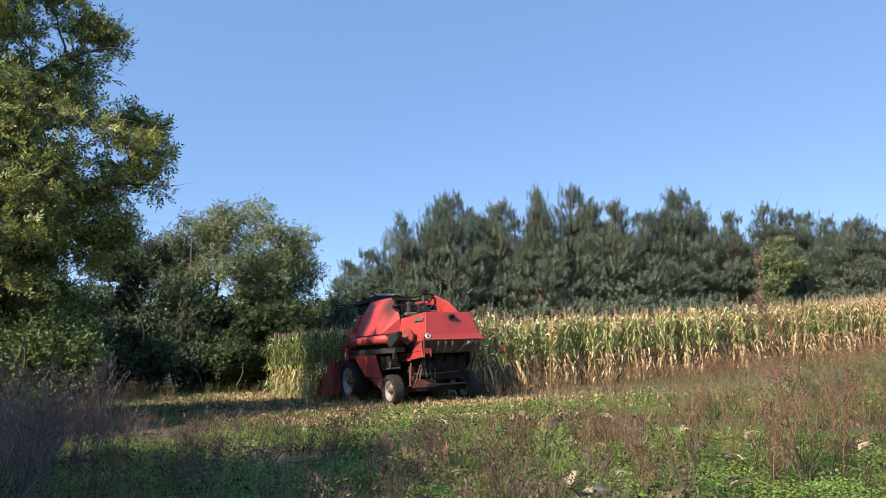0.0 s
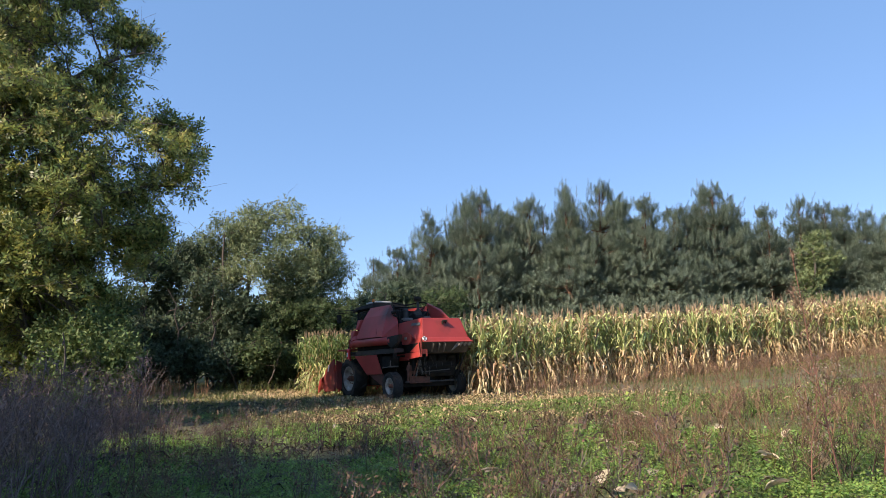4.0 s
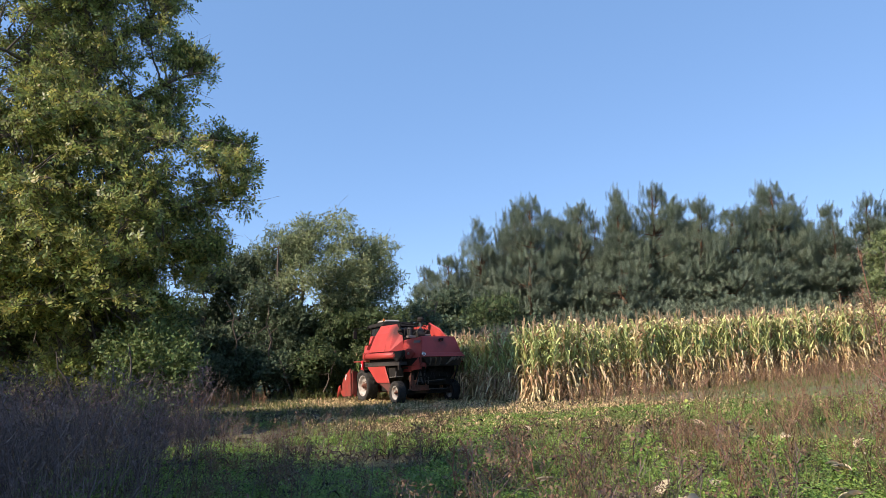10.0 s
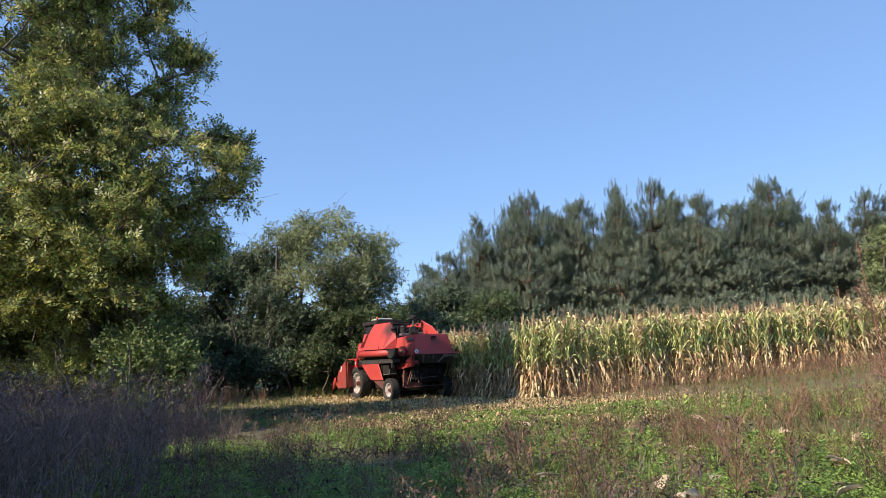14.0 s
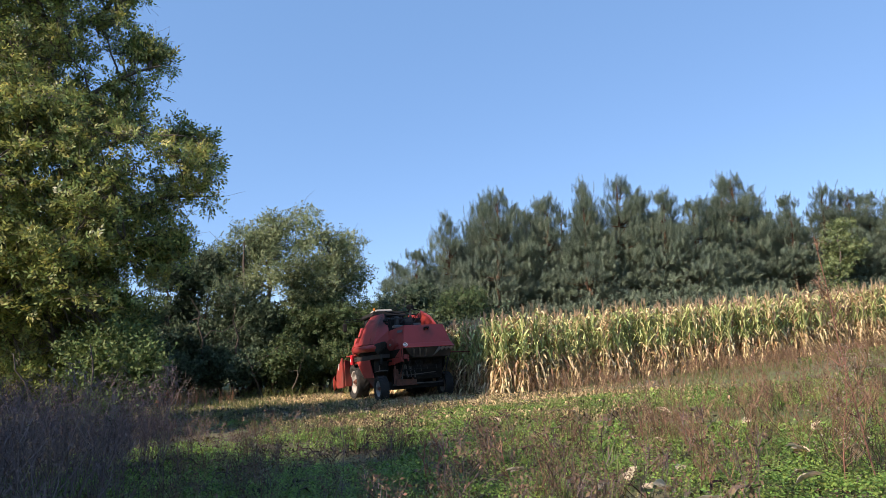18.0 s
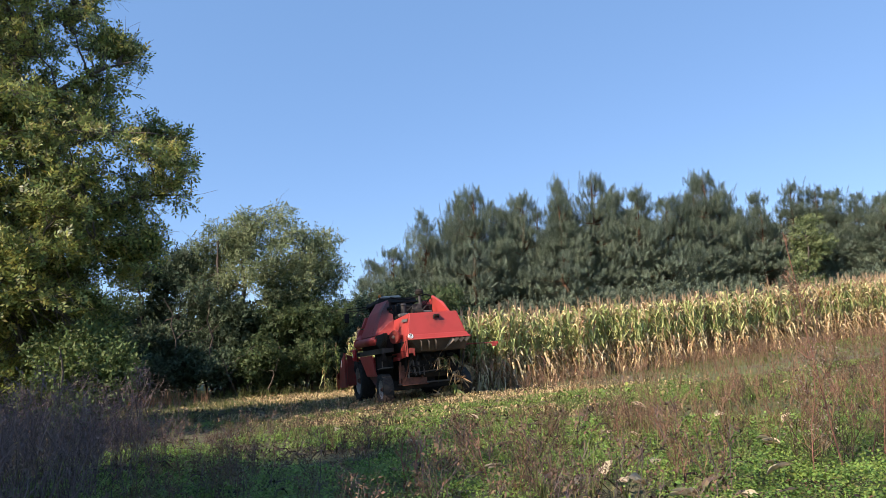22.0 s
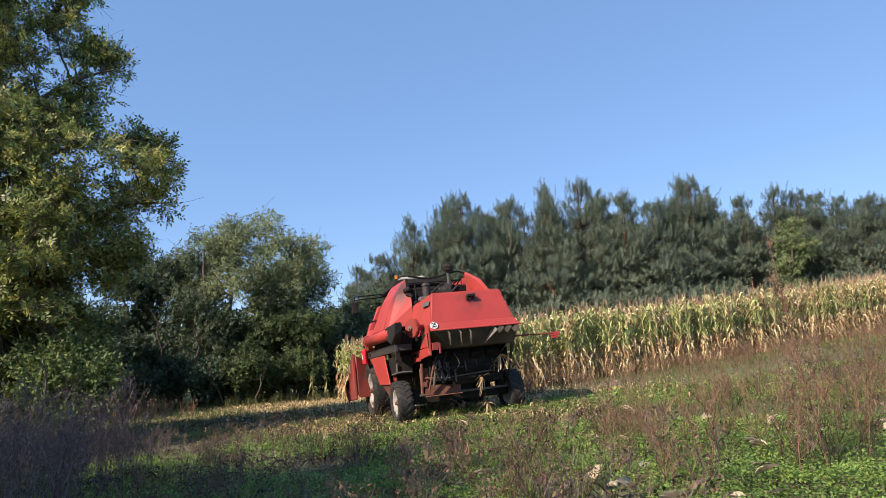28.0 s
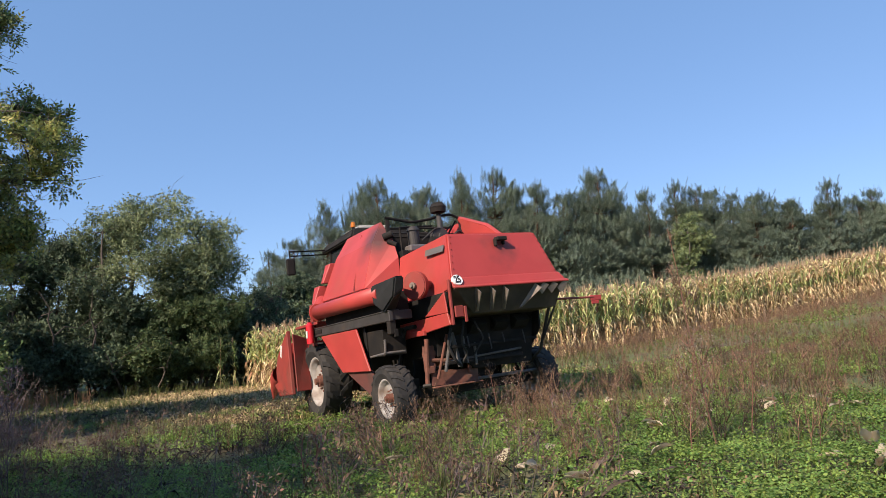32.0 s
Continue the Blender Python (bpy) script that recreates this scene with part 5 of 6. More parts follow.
    part("cross_plate", boxes(((-.5, -.30, .585), (.72, .03, .2), Matrix.Rotation(0.06, 4, "Y")), ((-.5, -.36, .49), (.74, .1, .02))), RUST, H, "rusty brown cross plate")
    part("steering_rod", rods(((-.95, -.22, .52), (.9, -.22, .52), .022), ((-.6, -.4, .80), (.45, -.55, .86), .014)), GREY_STEEL, H)
    part("lever", rods(((-.92, -.3, .55), (-.90, -.36, 1.12), .03), ((-.80, -.38, .6), (-.68, -.52, 1.15), .02), ((-.90, -.3, .85), (-.5, -.4, .8), .025)), RUST, H)
    part("lever", rods(((-.6, -.5, 1.2), (-.52, -.5, .72), .03), ((-.45, -.52, 1.1), (-.40, -.5, .75), .022), ((-.3, -.56, 1.0), (-.28, -.52, .72), .018)), GREY_STEEL, H)
    part("walker_bar", boxes(((.0, -.6, .98), (1.4, .03, .04)), ((-.1, -.5, .78), (1.2, .04, .05))), BLACK, H)
    part("hose", hose([(-.66, -.6, 1.22), (-.74, -.62, 1.0), (-.62, -.58, .8), (-.5, -.5, .72)], 0.02), RUBBER, H)
    part("belt", hose([(-.96, .4, .8), (-.98, .1, 1.3), (-.96, -.2, 1.3)], 0.03), RUBBER, H)
    # --- marker board on its arm
    part("marker_arm", rods(((.8, -.6, 1.49), (1.85, -.6, 1.46), .016), ((.8, -.6, 1.40), (1.1, -.6, 1.48), .012)), RED_DARK, H)
    part("marker_board", boxes(((1.90, -.6, 1.45), (.22, .02, .08)), ((1.88, -.6, 1.385), (.15, .02, .05))), RED, H, "small red marker board")
    # --- cab and platform
    bm = bmesh.new()
    bm_solid(bm, [(-.60, 2.52, 1.7), (.56, 2.52, 1.7), (.56, 3.55, 1.7), (-.60, 3.55, 1.7), (-.62, 2.55, 3.02), (.58, 2.55, 3.02), (.58, 3.75, 3.02), (-.62, 3.75, 3.02)],
             [(0, 1, 2, 3), (4, 7, 6, 5), (0, 4, 5, 1), (1, 5, 6, 2), (2, 6, 7, 3), (3, 7, 4, 0)])
    cab = part("cab", bevelled(bm, 0.03, 2), GLASS, H, "dark glazed driver's cab")
    for c in ((-.625, 2.56, 2.4), (-.625, 3.62, 2.4), (.585, 2.56, 2.4)):
        part("pillar", boxes((c, (.05, .06, 1.3))), BLACK, cab)
    part("door_panel", boxes(((-.625, 3.1, 1.98), (.04, 1.0, .3))), BLACK, cab)
    bm = bmesh.new()
    bm_solid(bm, [(-.72, 2.3, 3.02), (.66, 2.3, 3.02), (.66, 3.95, 3.0), (-.72, 3.95, 3.0), (-.64, 2.36, 3.2), (.58, 2.36, 3.2), (.58, 3.85, 3.16), (-.64, 3.85, 3.16)],
             [(0, 1, 2, 3), (4, 7, 6, 5), (0, 4, 5, 1), (1, 5, 6, 2), (2, 6, 7, 3), (3, 7, 4, 0)])
    part("roof", bevelled(bm, 0.03, 2), BLACK, cab)
    bm = boxes(((-.14, 2.95, 3.25), (.62, .8, .06)), bevel=0.02)
    hatch = part("roof_hatch", bm, CREAM, cab, "cream ribbed roof hatch")
    part("slat", boxes(*[((-.14, 2.66 + .12 * k, 3.29), (.56, .05, .02)) for k in range(6)], bevel=0.004), CREAM, hatch)
    bm = bmesh.new()
    bm_cyl(bm, (-.56, 2.55, 3.18), (-.56, 2.55, 3.25), 0.025, n=10)
    part("beacon_base", bm, BLACK, cab)
    bm = bmesh.new()
    bm_cyl(bm, (-.56, 2.55, 3.245), (-.56, 2.55, 3.34), 0.047, 0.036, n=16)
    part("beacon", bevelled(bm, 0.012, 2), AMBER, cab, "amber rotating beacon")
    part("mirror_arm", rods(((-.68, 3.75, 3.06), (-1.5, 3.35, 2.98), .014), ((-.68, 3.75, 2.98), (-1.5, 3.35, 2.9), .012), ((-1.5, 3.35, 2.99), (-1.5, 3.35, 2.6), .012)), BLACK, cab)
    part("mirror", boxes(((-1.5, 3.33, 2.7), (.16, .05, .3)), bevel=0.02), BLACK, cab)
    bm = bmesh.new()
    bm_plate(bm, [(-.95, 2.55, 2.62), (-.95, 2.8, 2.62), (-1.12, 2.62, 2.28), (-1.12, 2.52, 2.28)], (-0.2, 0, 0))
    part("step_bracket", bevelled(bm, 0.008), RED, H)
    bm = bmesh.new()
    bm_plate(bm, [(-1.15, 2.62, 2.25), (-1.15, 2.9, 2.25), (-1.28, 2.72, 1.95), (-1.28, 2.6, 1.95)], (-0.2, 0, 0))
    part("step_bracket", bevelled(bm, 0.008), RED, H)
    part("platform", boxes(((-1.05, 3.1, 1.62), (.7, 1.2, .05)), ((-1.36, 2.78, 1.6), (.06, .1, .7))), RED_DARK, H)
    bm = bmesh.new()
    bm_cyl(bm, (-1.47, 2.66, 1.30), (-1.47, 2.66, 1.60), 0.065, n=18)
    bm_cyl(bm, (-1.47, 2.66, 1.60), (-1.47, 2.66, 1.65), 0.065, 0.025, n=18)
    ext = part("fire_extinguisher", bm, BRIGHT_RED, H, "bright red fire extinguisher", smooth=False)
    part("valve", rods(((-1.47, 2.66, 1.65), (-1.47, 2.66, 1.70), .018), ((-1.47, 2.6, 1.70), (-1.47, 2.74, 1.71), .012)), BLACK, ext)
    part("label_sheet", boxes(((-1.532, 2.64, 1.45), (.012, .05, .12)), bevel=0), WHITE, ext)
    # --- corn header
    part("feeder_house", boxes(((-.05, 3.5, .82), (1.0, 1.5, .6), Matrix.Rotation(-0.25, 4, "X")), bevel=0.03), RED_DARK, H)
    header = part("corn_header", boxes(((-.05, 4.0, .72), (3.1, .12, .75)), ((-.05, 4.25, .45), (3.0, .5, .18)), ((-.05, 4.02, 1.12), (3.1, .16, .07))), RED, H, "four-row red corn header")
    HEADER.append(header)
    for x in (-1.64, 1.54):
        bm = bmesh.new()
        bm_plate(bm, [(x, 3.45, 1.36), (x, 3.4, .26), (x, 4.2, .22), (x, 4.48, .42), (x, 4.15, .95)], (.07, 0, 0))
        bm_plate(bm, [(x + .06, 3.45, 1.30), (x + .06, 3.42, .3), (x + .35, 3.5, .3), (x + .35, 3.55, 1.2)], (0, .04, 0))
        sidep = part("side_panel", bevelled(bm, 0.012), RED_DARK, header)
        if x < 0:
            part("reflector", boxes(((x - .04, 3.86, 1.02), (.008, .07, .22), Matrix.Rotation(0.35, 4, "X")), bevel=0), WHITE, sidep, "white and red reflector strip")
            bm = bmesh.new()
            bm_plate(bm, [(x - .003, 3.98, 1.06), (x - .003, 3.80, .98), (x - .003, 3.76, .66), (x - .003, 3.92, .76)], (-.006, 0, 0))
            part("warning_decal", bm, PINK, sidep, "sun-faded pink warning decal")
    for k in range(5):
        x = -1.6 + .78 * k
        s = Soup()
        s.tube([(x, 4.25, .62), (x, 4.5, .55), (x, 4.75, .36), (x, 4.95, .16)], [.17, .15, .09, .012], 10)
        part("snout", s, RED, header, smooth=True)
    wheel("front_wheel", -1, (-1.13, 3.02, .655), .66, .48, 16, .40, "large lugged drive wheel")
    wheel("front_wheel", 1, (1.13, 3.02, .655), .66, .48, 16, .40, "large lugged drive wheel")
    wheel("rear_wheel", -1, (-1.28, 0, .42), .425, .30, 20, .245, "small steered rear wheel")
    wheel("rear_wheel", 1, (1.03, 0, .42), .425, .30, 20, .245, "small steered rear wheel")


# ---- meadow: clover, grass, weeds and litter ----
def patchy(x, y, scale, shift):
    """Soft patches from 0 to 1 over the field."""
    return 0.5 + 0.25 * (np.sin(x * scale + shift) * np.cos(y * scale * 1.2 - shift) + np.sin((x + y) * scale * 0.63 + 2 * shift)) + 0.18 * np.sin(x * scale * 2.7 + 3 * shift) * np.sin(y * scale * 2.3)


def standing(x, y):
    """Where corn stands or the strip is cut: no meadow plants there."""
    p = np.stack([x, y], -1) - CORNER
    return ((x > CORNER[0]) & (y > edge_y(x) - 0.1)) | ((x <= CORNER[0]) & (p @ SIDE > -0.2) & (p @ ROW > 0))


def driven_over(x, y, half=1.9):
    """Where the harvester has passed."""
    px, py = np.interp(y, [5.0, 9.0, 13.2, 17.7, 25.0], [3.2, 1.4, 0.1, -1.0, -4.1]), y
    return (np.abs(x - px) < half) & (y > 8.2)


def sow(rng, n, x0, x1, y0, y1, near_bias=1.5):
    """Random places in view, denser near the camera."""
    y = y0 + (y1 - y0) * rng.random(n) ** near_bias
    x = rng.uniform(x0, x1, n)
    ok = (np.abs(x) < y * 0.95 + 1.5) & ~standing(x, y)
    return x[ok], y[ok]


def laid(rng, x, y, k, lo, hi, sink=0.0, tilt=0.0):
    n = len(x)
    return np.stack([x, y, ground_z(x, y) - sink, rng.uniform(0, 6.28, n), rng.uniform(lo, hi, n), rng.normal(size=n) * tilt, rng.normal(size=n) * tilt, rng.integers(k, size=n)], -1)


def stuff(name, arrays, mats, label, category):
    v, q, m = arrays
    return tagged(new(name, mesh_of(name, v, q, mats, m)), label, category, kind="stuff")


def clover_clump(seed, n=15, spread=0.065, leaf=0.0125):
    """Small round leaves held flat at uneven heights."""
    rng = np.random.default_rng(seed)
    out = Soup()
    for _ in range(n):
        o = np.array([rng.normal() * spread, rng.normal() * spread, abs(rng.normal()) * 0.03 + 0.015])
        a, z = rng.uniform(0, 6.28), leaf * rng.uniform(0.65, 1.3)
        d = np.array([math.cos(a), math.sin(a), rng.normal() * 0.5]) * z
        w = np.array([-math.sin(a), math.cos(a), rng.normal() * 0.5]) * z * 0.85
        out.add([o - d, o + w, o + d, o - w], [[0, 1, 2, 3]])
    return out.arrays()


def grass_tuft(seed, n=8, h=0.22):
    rng = np.random.default_rng(seed)
    s = Soup()
    for _ in range(n):
        a = rng.uniform(0, 6.28)
        d = np.array([math.cos(a), math.sin(a), 0])
        ln, lean = h * rng.uniform(0.5, 1.2), rng.uniform(0.1, 0.7)
        o = rng.normal(size=3) * [0.03, 0.03, 0]
        u = np.linspace(0, 1, 3)[:, None]
        p = o + d * lean * ln * u ** 1.8 + np.array([0, 0, ln]) * (u - 0.25 * lean * u ** 2)
        s.blade(p, np.array([0.005, 0.005, 0.0008]), np.array([-d[1], d[0], 0]))
    return s.arrays()


def dry_weed(seed, h=0.7, branches=9, tufts=5, bush=0.5, flecks=0.25, stem_r=0.004, seedy=0.013, flat=False, twigs=0):
    """A withered weed: stem, side twigs that rise, dry seed heads. Slots: stem, seed heads, pale fluff."""
    rng = np.random.default_rng(seed)
    s = Soup()
    lean = rng.normal(size=2) * 0.12 * h
    u = np.linspace(0, 1, 6)
    stem = np.stack([lean[0] * u ** 1.5, lean[1] * u ** 1.5, h * u], -1) + rng.normal(size=(6, 3)) * 0.008
    stem[0] = (0, 0, -0.03)
    s.tube(stem[::2] if flat else stem, np.linspace(stem_r, stem_r * 0.35, 3 if flat else 6), 3 if flat else 4, 0)

    def heads(p, n, r):
        for _ in range(n):
            o = p + rng.normal(size=3) * r
            d, a = rng.normal(size=3), rng.normal(size=3)
            d, a = d / np.linalg.norm(d), a / np.linalg.norm(a)
            z = seedy * rng.uniform(0.5, 1.3)
            s.add([o - d * z, o + a * z * 0.5, o + d * z, o - a * z * 0.5], [[0, 1, 2, 3]], 2 if rng.random() < flecks else 1)
    for k in range(branches):
        f = rng.uniform(0.18, 0.95)
        o = np.array([np.interp(f, u, stem[:, j]) for j in range(3)])
        a = rng.uniform(0, 6.28)
        ln = bush * h * (1.1 - f) * rng.uniform(0.6, 1.2) + 0.05
        e = o + np.array([math.cos(a) * ln * 0.55, math.sin(a) * ln * 0.55, ln * rng.uniform(0.5, 1.0)])
        p = curve(rng, o, e, sag=-0.08, n=4, wild=0.05)
        if flat:
            s.blade(p[[0, 2, 3]], [stem_r * 0.6, stem_r * 0.5, stem_r * 0.35], np.array([-math.sin(a), math.cos(a), 0.3]), 0)
        else:
            s.tube(p, [stem_r * 0.5, stem_r * 0.42, stem_r * 0.35, stem_r * 0.25], 3, 0)
        for _ in range(twigs):
            i = int(rng.integers(1, 4))
            e = p[i] + np.array([rng.normal() * 0.3, rng.normal() * 0.3, rng.uniform(0.3, 1.0)]) * ln * 0.5
            s.add([p[i], (p[i] + e) / 2 + [stem_r * 0.5, 0, 0], e, (p[i] + e) / 2 - [stem_r * 0.5, 0, 0]], [[0, 1, 2, 3]], 0)
            heads(e, max(1, tufts // 3), 0.018)
        heads(p[3], tufts, 0.03)
        heads(p[2], tufts // 2, 0.035)
    heads(stem[5], tufts + 2, 0.03)
    heads(stem[4], tufts, 0.035)
    return s.arrays()


def trash_strip(seed):
    """A torn dry corn leaf that lies on the ground."""
    rng = np.random.default_rng(seed)
    s = Soup()
    ln = rng.uniform(0.12, 0.42)
    u = np.linspace(-0.5, 0.5, 4)
    p = np.stack([u * ln, rng.normal() * 0.15 * ln * u ** 2 * 4, 0.02 + rng.uniform(0.0, 0.16) * (0.25 - u * u) * 4 + rng.normal() * 0.06 * u], -1)
    p[:, 2] = np.maximum(p[:, 2], 0.012)
    tw = rng.normal() * 0.8
    s.blade(p, np.array([0.007, 0.02, 0.018, 0.004]) * rng.uniform(0.6, 1.3), np.stack([0 * u, np.cos(tw * u * 3), np.sin(tw * u * 3)], -1))
    return s.arrays()


def meadow():
    rng = np.random.default_rng(31)
    clumps = [clover_clump(800 + k, 19, 0.066, 0.009) for k in range(6)] + [clover_clump(820 + k, 13, 0.075, 0.0135) for k in range(4)]
    x, y = sow(rng, 50000, -6, 12, 3.1, 15.0, 1.55)
    ok = np.where(x < 1.2, patchy(x, y, 0.8, 0.7), patchy(x, y, 1.25, 0.7)) + rng.normal(size=len(x)) * 0.09 > np.where(x < 1.2, np.where(y > 11.2, 0.62, np.where(y > 9.3, 0.42, np.where(y > 7.5, 0.26, 0.2))), np.where(y < 5.5, 0.3, np.where(y < 9, 0.38, 0.45)))
    x, y = x[ok], y[ok]
    rows = laid(rng, x, y, 6, 0.8, 1.3)
    rows[:, 2] += 0.09 * np.clip(patchy(x, y, 5.5, 1.9), 0, 1) ** 2 + 0.03 * np.clip(patchy(x, y, 14.0, 0.4), 0, 1)
    rows[:, 7] = np.where(y > 6.8, 6 + rng.integers(4, size=len(x)), rows[:, 7])
    stuff("clover", scattered(clumps, rows), [CLOVER], "low bright green clover and chickweed", "clover")
    wide = [clover_clump(806 + k, 10, 0.13, 0.03) for k in range(4)]
    x, y = sow(rng, 6000, 1.0, 26, 12.5, 29.0, 1.0)
    ok = patchy(x, y, 0.33, 2.7) + rng.normal(size=len(x)) * 0.1 > 0.75
    stuff("clover", scattered(wide, laid(rng, x[ok], y[ok], 4, 0.9, 1.6)), [CLOVER], "green patches of clover between withered weeds", "clover")
    tufts = [grass_tuft(830 + k) for k in range(6)]
    x, y = sow(rng, 8500, -14, 14, 3.2, 27.0, 1.1)
    ok = patchy(x, y, 0.5, 2.1) + rng.normal(size=len(x)) * 0.2 > np.where((x < 1) & (y > 8), 0.45, np.where(x < 1, 0.3, 0.5))
    stuff("grass", scattered(tufts, laid(rng, x[ok], y[ok], 6, 0.5, 1.1)), [GRASS], "short olive grass tufts among the clover", "grass")
    # dry brown stems, thickest towards the corn's edge
    mats = [WEED_STEM, WEED_SEED, WEED_PALE]
    near = [dry_weed(850 + k, h=0.45 + 0.08 * k, branches=11 + k, tufts=3, flecks=0.04, bush=0.6, stem_r=0.0055, flat=True, twigs=3) for k in range(6)]
    cx, cy = sow(rng, 215, -3.6, 10, 3.9, 11.5, 0.9)
    ok = (rng.random(len(cx)) < np.clip((cx + 0.4) / 2.6, 0.2, 1.0)) & (~driven_over(cx, cy) | (rng.random(len(cx)) < 0.15))
    cx, cy = cx[ok], cy[ok]
    each = rng.integers(4, 12, len(cx))
    loose = rng.normal(size=(each.sum(), 2)) * 0.2
    x, y = np.repeat(cx, each) + loose[:, 0], np.repeat(cy, each) + loose[:, 1]
    dim = np.repeat(rng.random(len(cx)) < 0.4, each)
    for sel, slots, label in ((~dim, mats, "withered brown weeds with seed heads"), (dim, [WEED_DARK, WEED_DARK, WEED_SEED], "dark withered weeds in dense clumps")):
        stuff("dry_weeds", scattered(near, laid(rng, x[sel], y[sel], 6, 0.3, 0.75, tilt=0.22)), slots, label, "weed")
    plain = [dry_weed(860 + k, h=0.5 + 0.07 * k, branches=7 + k // 2, tufts=2, flecks=0.02, bush=0.6, stem_r=0.006, seedy=0.018, flat=True, twigs=1) for k in range(6)]
    x, y = sow(rng, 6800, 0, 27, 10.0, 30.0, 0.8)
    back = np.clip((edge_y(np.maximum(x, 0.3)) - y) / 9, 0, 1)
    ok = (x > 1.6 - 0.06 * (y - 10)) & (rng.random(len(x)) < 0.95 - 0.5 * back) & (patchy(x, y, 0.6, 4.2) + rng.normal(size=len(x)) * 0.2 > 0.33)
    ok &= ~driven_over(x, y, 2.4)
    stuff("dry_weeds", scattered(plain, laid(rng, x[ok], y[ok], 6, 0.45, 0.95, tilt=0.12)), mats, "belt of withered brown weeds before the corn", "weed")
    # dusky thicket beside the walnut tree
    kinds = [dry_weed(870 + k, h=1.0 + 0.08 * k, branches=11, tufts=5, bush=0.45, flecks=0.1, stem_r=0.005, flat=True, twigs=2) for k in range(5)]
    n = 1080
    x, y = rng.uniform(-8.5, -2.4, n), rng.uniform(3.0, 8.4, n)
    ok = (x < -2.1 - 0.32 * (y - 3)) & (rng.random(n) < np.clip((-1.9 - 0.3 * (y - 3) - x) / 1.2, 0.15, 1))
    stuff("dry_weeds", scattered(kinds, laid(rng, x[ok], y[ok], 5, 0.6, 1.0, tilt=0.1)), [WEED_DUSK, WEED_DUSK, WEED_SEED], "dense purple-brown withered weeds in shade", "weed")
    # low dead weeds and dark flattened leaves on the shaded side
    low = [dry_weed(880 + k, h=0.26 + 0.06 * k, branches=8, tufts=2, flecks=0.02, bush=0.7, seedy=0.016, flat=True, twigs=3) for k in range(5)]
    x, y = sow(rng, 950, -7.5, 1.6, 3.3, 13.0, 1.1)
    ok = patchy(x, y, 1.1, 5.5) + rng.normal(size=len(x)) * 0.15 > np.where(y < 7.5, 0.52, 0.66)
    ok &= ~driven_over(x, y, 1.6)
    stuff("dry_weeds", scattered(low, laid(rng, x[ok], y[ok], 5, 0.6, 1.15, tilt=0.2)), [WEED_DUSK, WEED_SEED, WEED_STEM], "low dark dead weeds in the shaded grass", "weed")
    dark = [trash_strip(920 + k) for k in range(10)]
    x, y = sow(rng, 19000, -13, 2.5, 3.2, 20.0, 1.1)
    ok = patchy(x, y, 0.9, 3.4) + rng.normal(size=len(x)) * 0.2 > 0.34
    stuff("leaf_litter", scattered(dark, laid(rng, x[ok], y[ok], 10, 0.35, 0.9)), [DEAD_LEAF], "dark flattened dead leaves on the grass", "leaf litter")
    mat_bits = [trash_strip(940 + k) for k in range(10)]
    x, y = sow(rng, 15000, -1.0, 11.0, 3.1, 12.0, 1.3)
    ok = patchy(x, y, 1.3, 2.2) + rng.normal(size=len(x)) * 0.16 > 0.42
    rows = laid(rng, x[ok], y[ok], 10, 0.15, 0.5)
    rows[:, 2] += 0.03
    v, q, m = scattered(mat_bits, rows)
    stuff("leaf_litter", (v, q, rng.integers(3, size=len(rows)).repeat(len(mat_bits[0][1]))), [DEAD_LEAF, WEED_STEM, DULL_TRASH], "matted dead stalks and leaves between the clover", "leaf litter")
    # trodden chaff where the corn has been cut
    strips = [trash_strip(900 + k) for k in range(14)]
    n = 20000
    u, w = rng.uniform(-11, 14.5, n), rng.normal(size=n) * 1.9 - 1.7
    x, y = CORNER[0] + ROW[0] * u + SIDE[0] * w, CORNER[1] + ROW[1] * u + SIDE[1] * w
    ok = ((np.stack([x, y], -1) - CORNER) @ SIDE < 0.1) | (y < edge_y(np.maximum(x, .3)) - 0.3)
    ok &= (y > 11 + 0.5 * rng.normal(size=n)) & (rng.random(n) < np.clip((y - 9) / 7, 0.1, 1))
    stuff("corn_litter", scattered(strips, laid(rng, x[ok], y[ok], 14, 0.4, 0.9)), [TRASH], "yellow torn corn leaves on the cut ground", "corn litter")
    n = 20000
    x, y = rng.uniform(-15, 3, n), rng.uniform(5.5, 29, n)
    ok = (np.abs(x) < y * 0.95) & ~standing(x, y) & (patchy(x, y, 0.6, 1.3) > np.where(y < 9, 0.55, 0.5))
    stuff("corn_litter", scattered(strips, laid(rng, x[ok], y[ok], 14, 0.4, 0.9)), [DULL_TRASH], "scattered dry corn leaves on the grass", "corn litter")
    n = 21000
    x, y = rng.uniform(-7.5, 4.2, n), 10.4 + 6.4 * rng.random(n) ** 1.2
    ok = ~standing(x, y) & (patchy(x, y, 1.0, 0.4) + rng.normal(size=n) * 0.12 > 0.36 + 0.09 * np.abs(x - 0.8)) & (y > 11.8 - 0.25 * np.abs(x))
    stuff("corn_litter", scattered(strips, laid(rng, x[ok], y[ok], 14, 0.35, 0.85)), [TRASH], "tan chopped corn leaves strewn over the turning place", "corn litter")
    # stubble in the cut strip
    s = Soup()
    s.tube([(0, 0, -0.03), (0.01, 0, 0.09), (0.015, 0.01, 0.17)], [0.012, 0.011, 0.013], 5)
    st = s.arrays()
    pts = []
    for r in range(5):
        for k in range(-10, 14):
            p = CORNER - SIDE * (0.45 + r * 0.62) + ROW * (k * 0.21 - 0.5) + rng.normal(size=2) * 0.03
            if rng.random() < 0.7:
                pts.append(p)
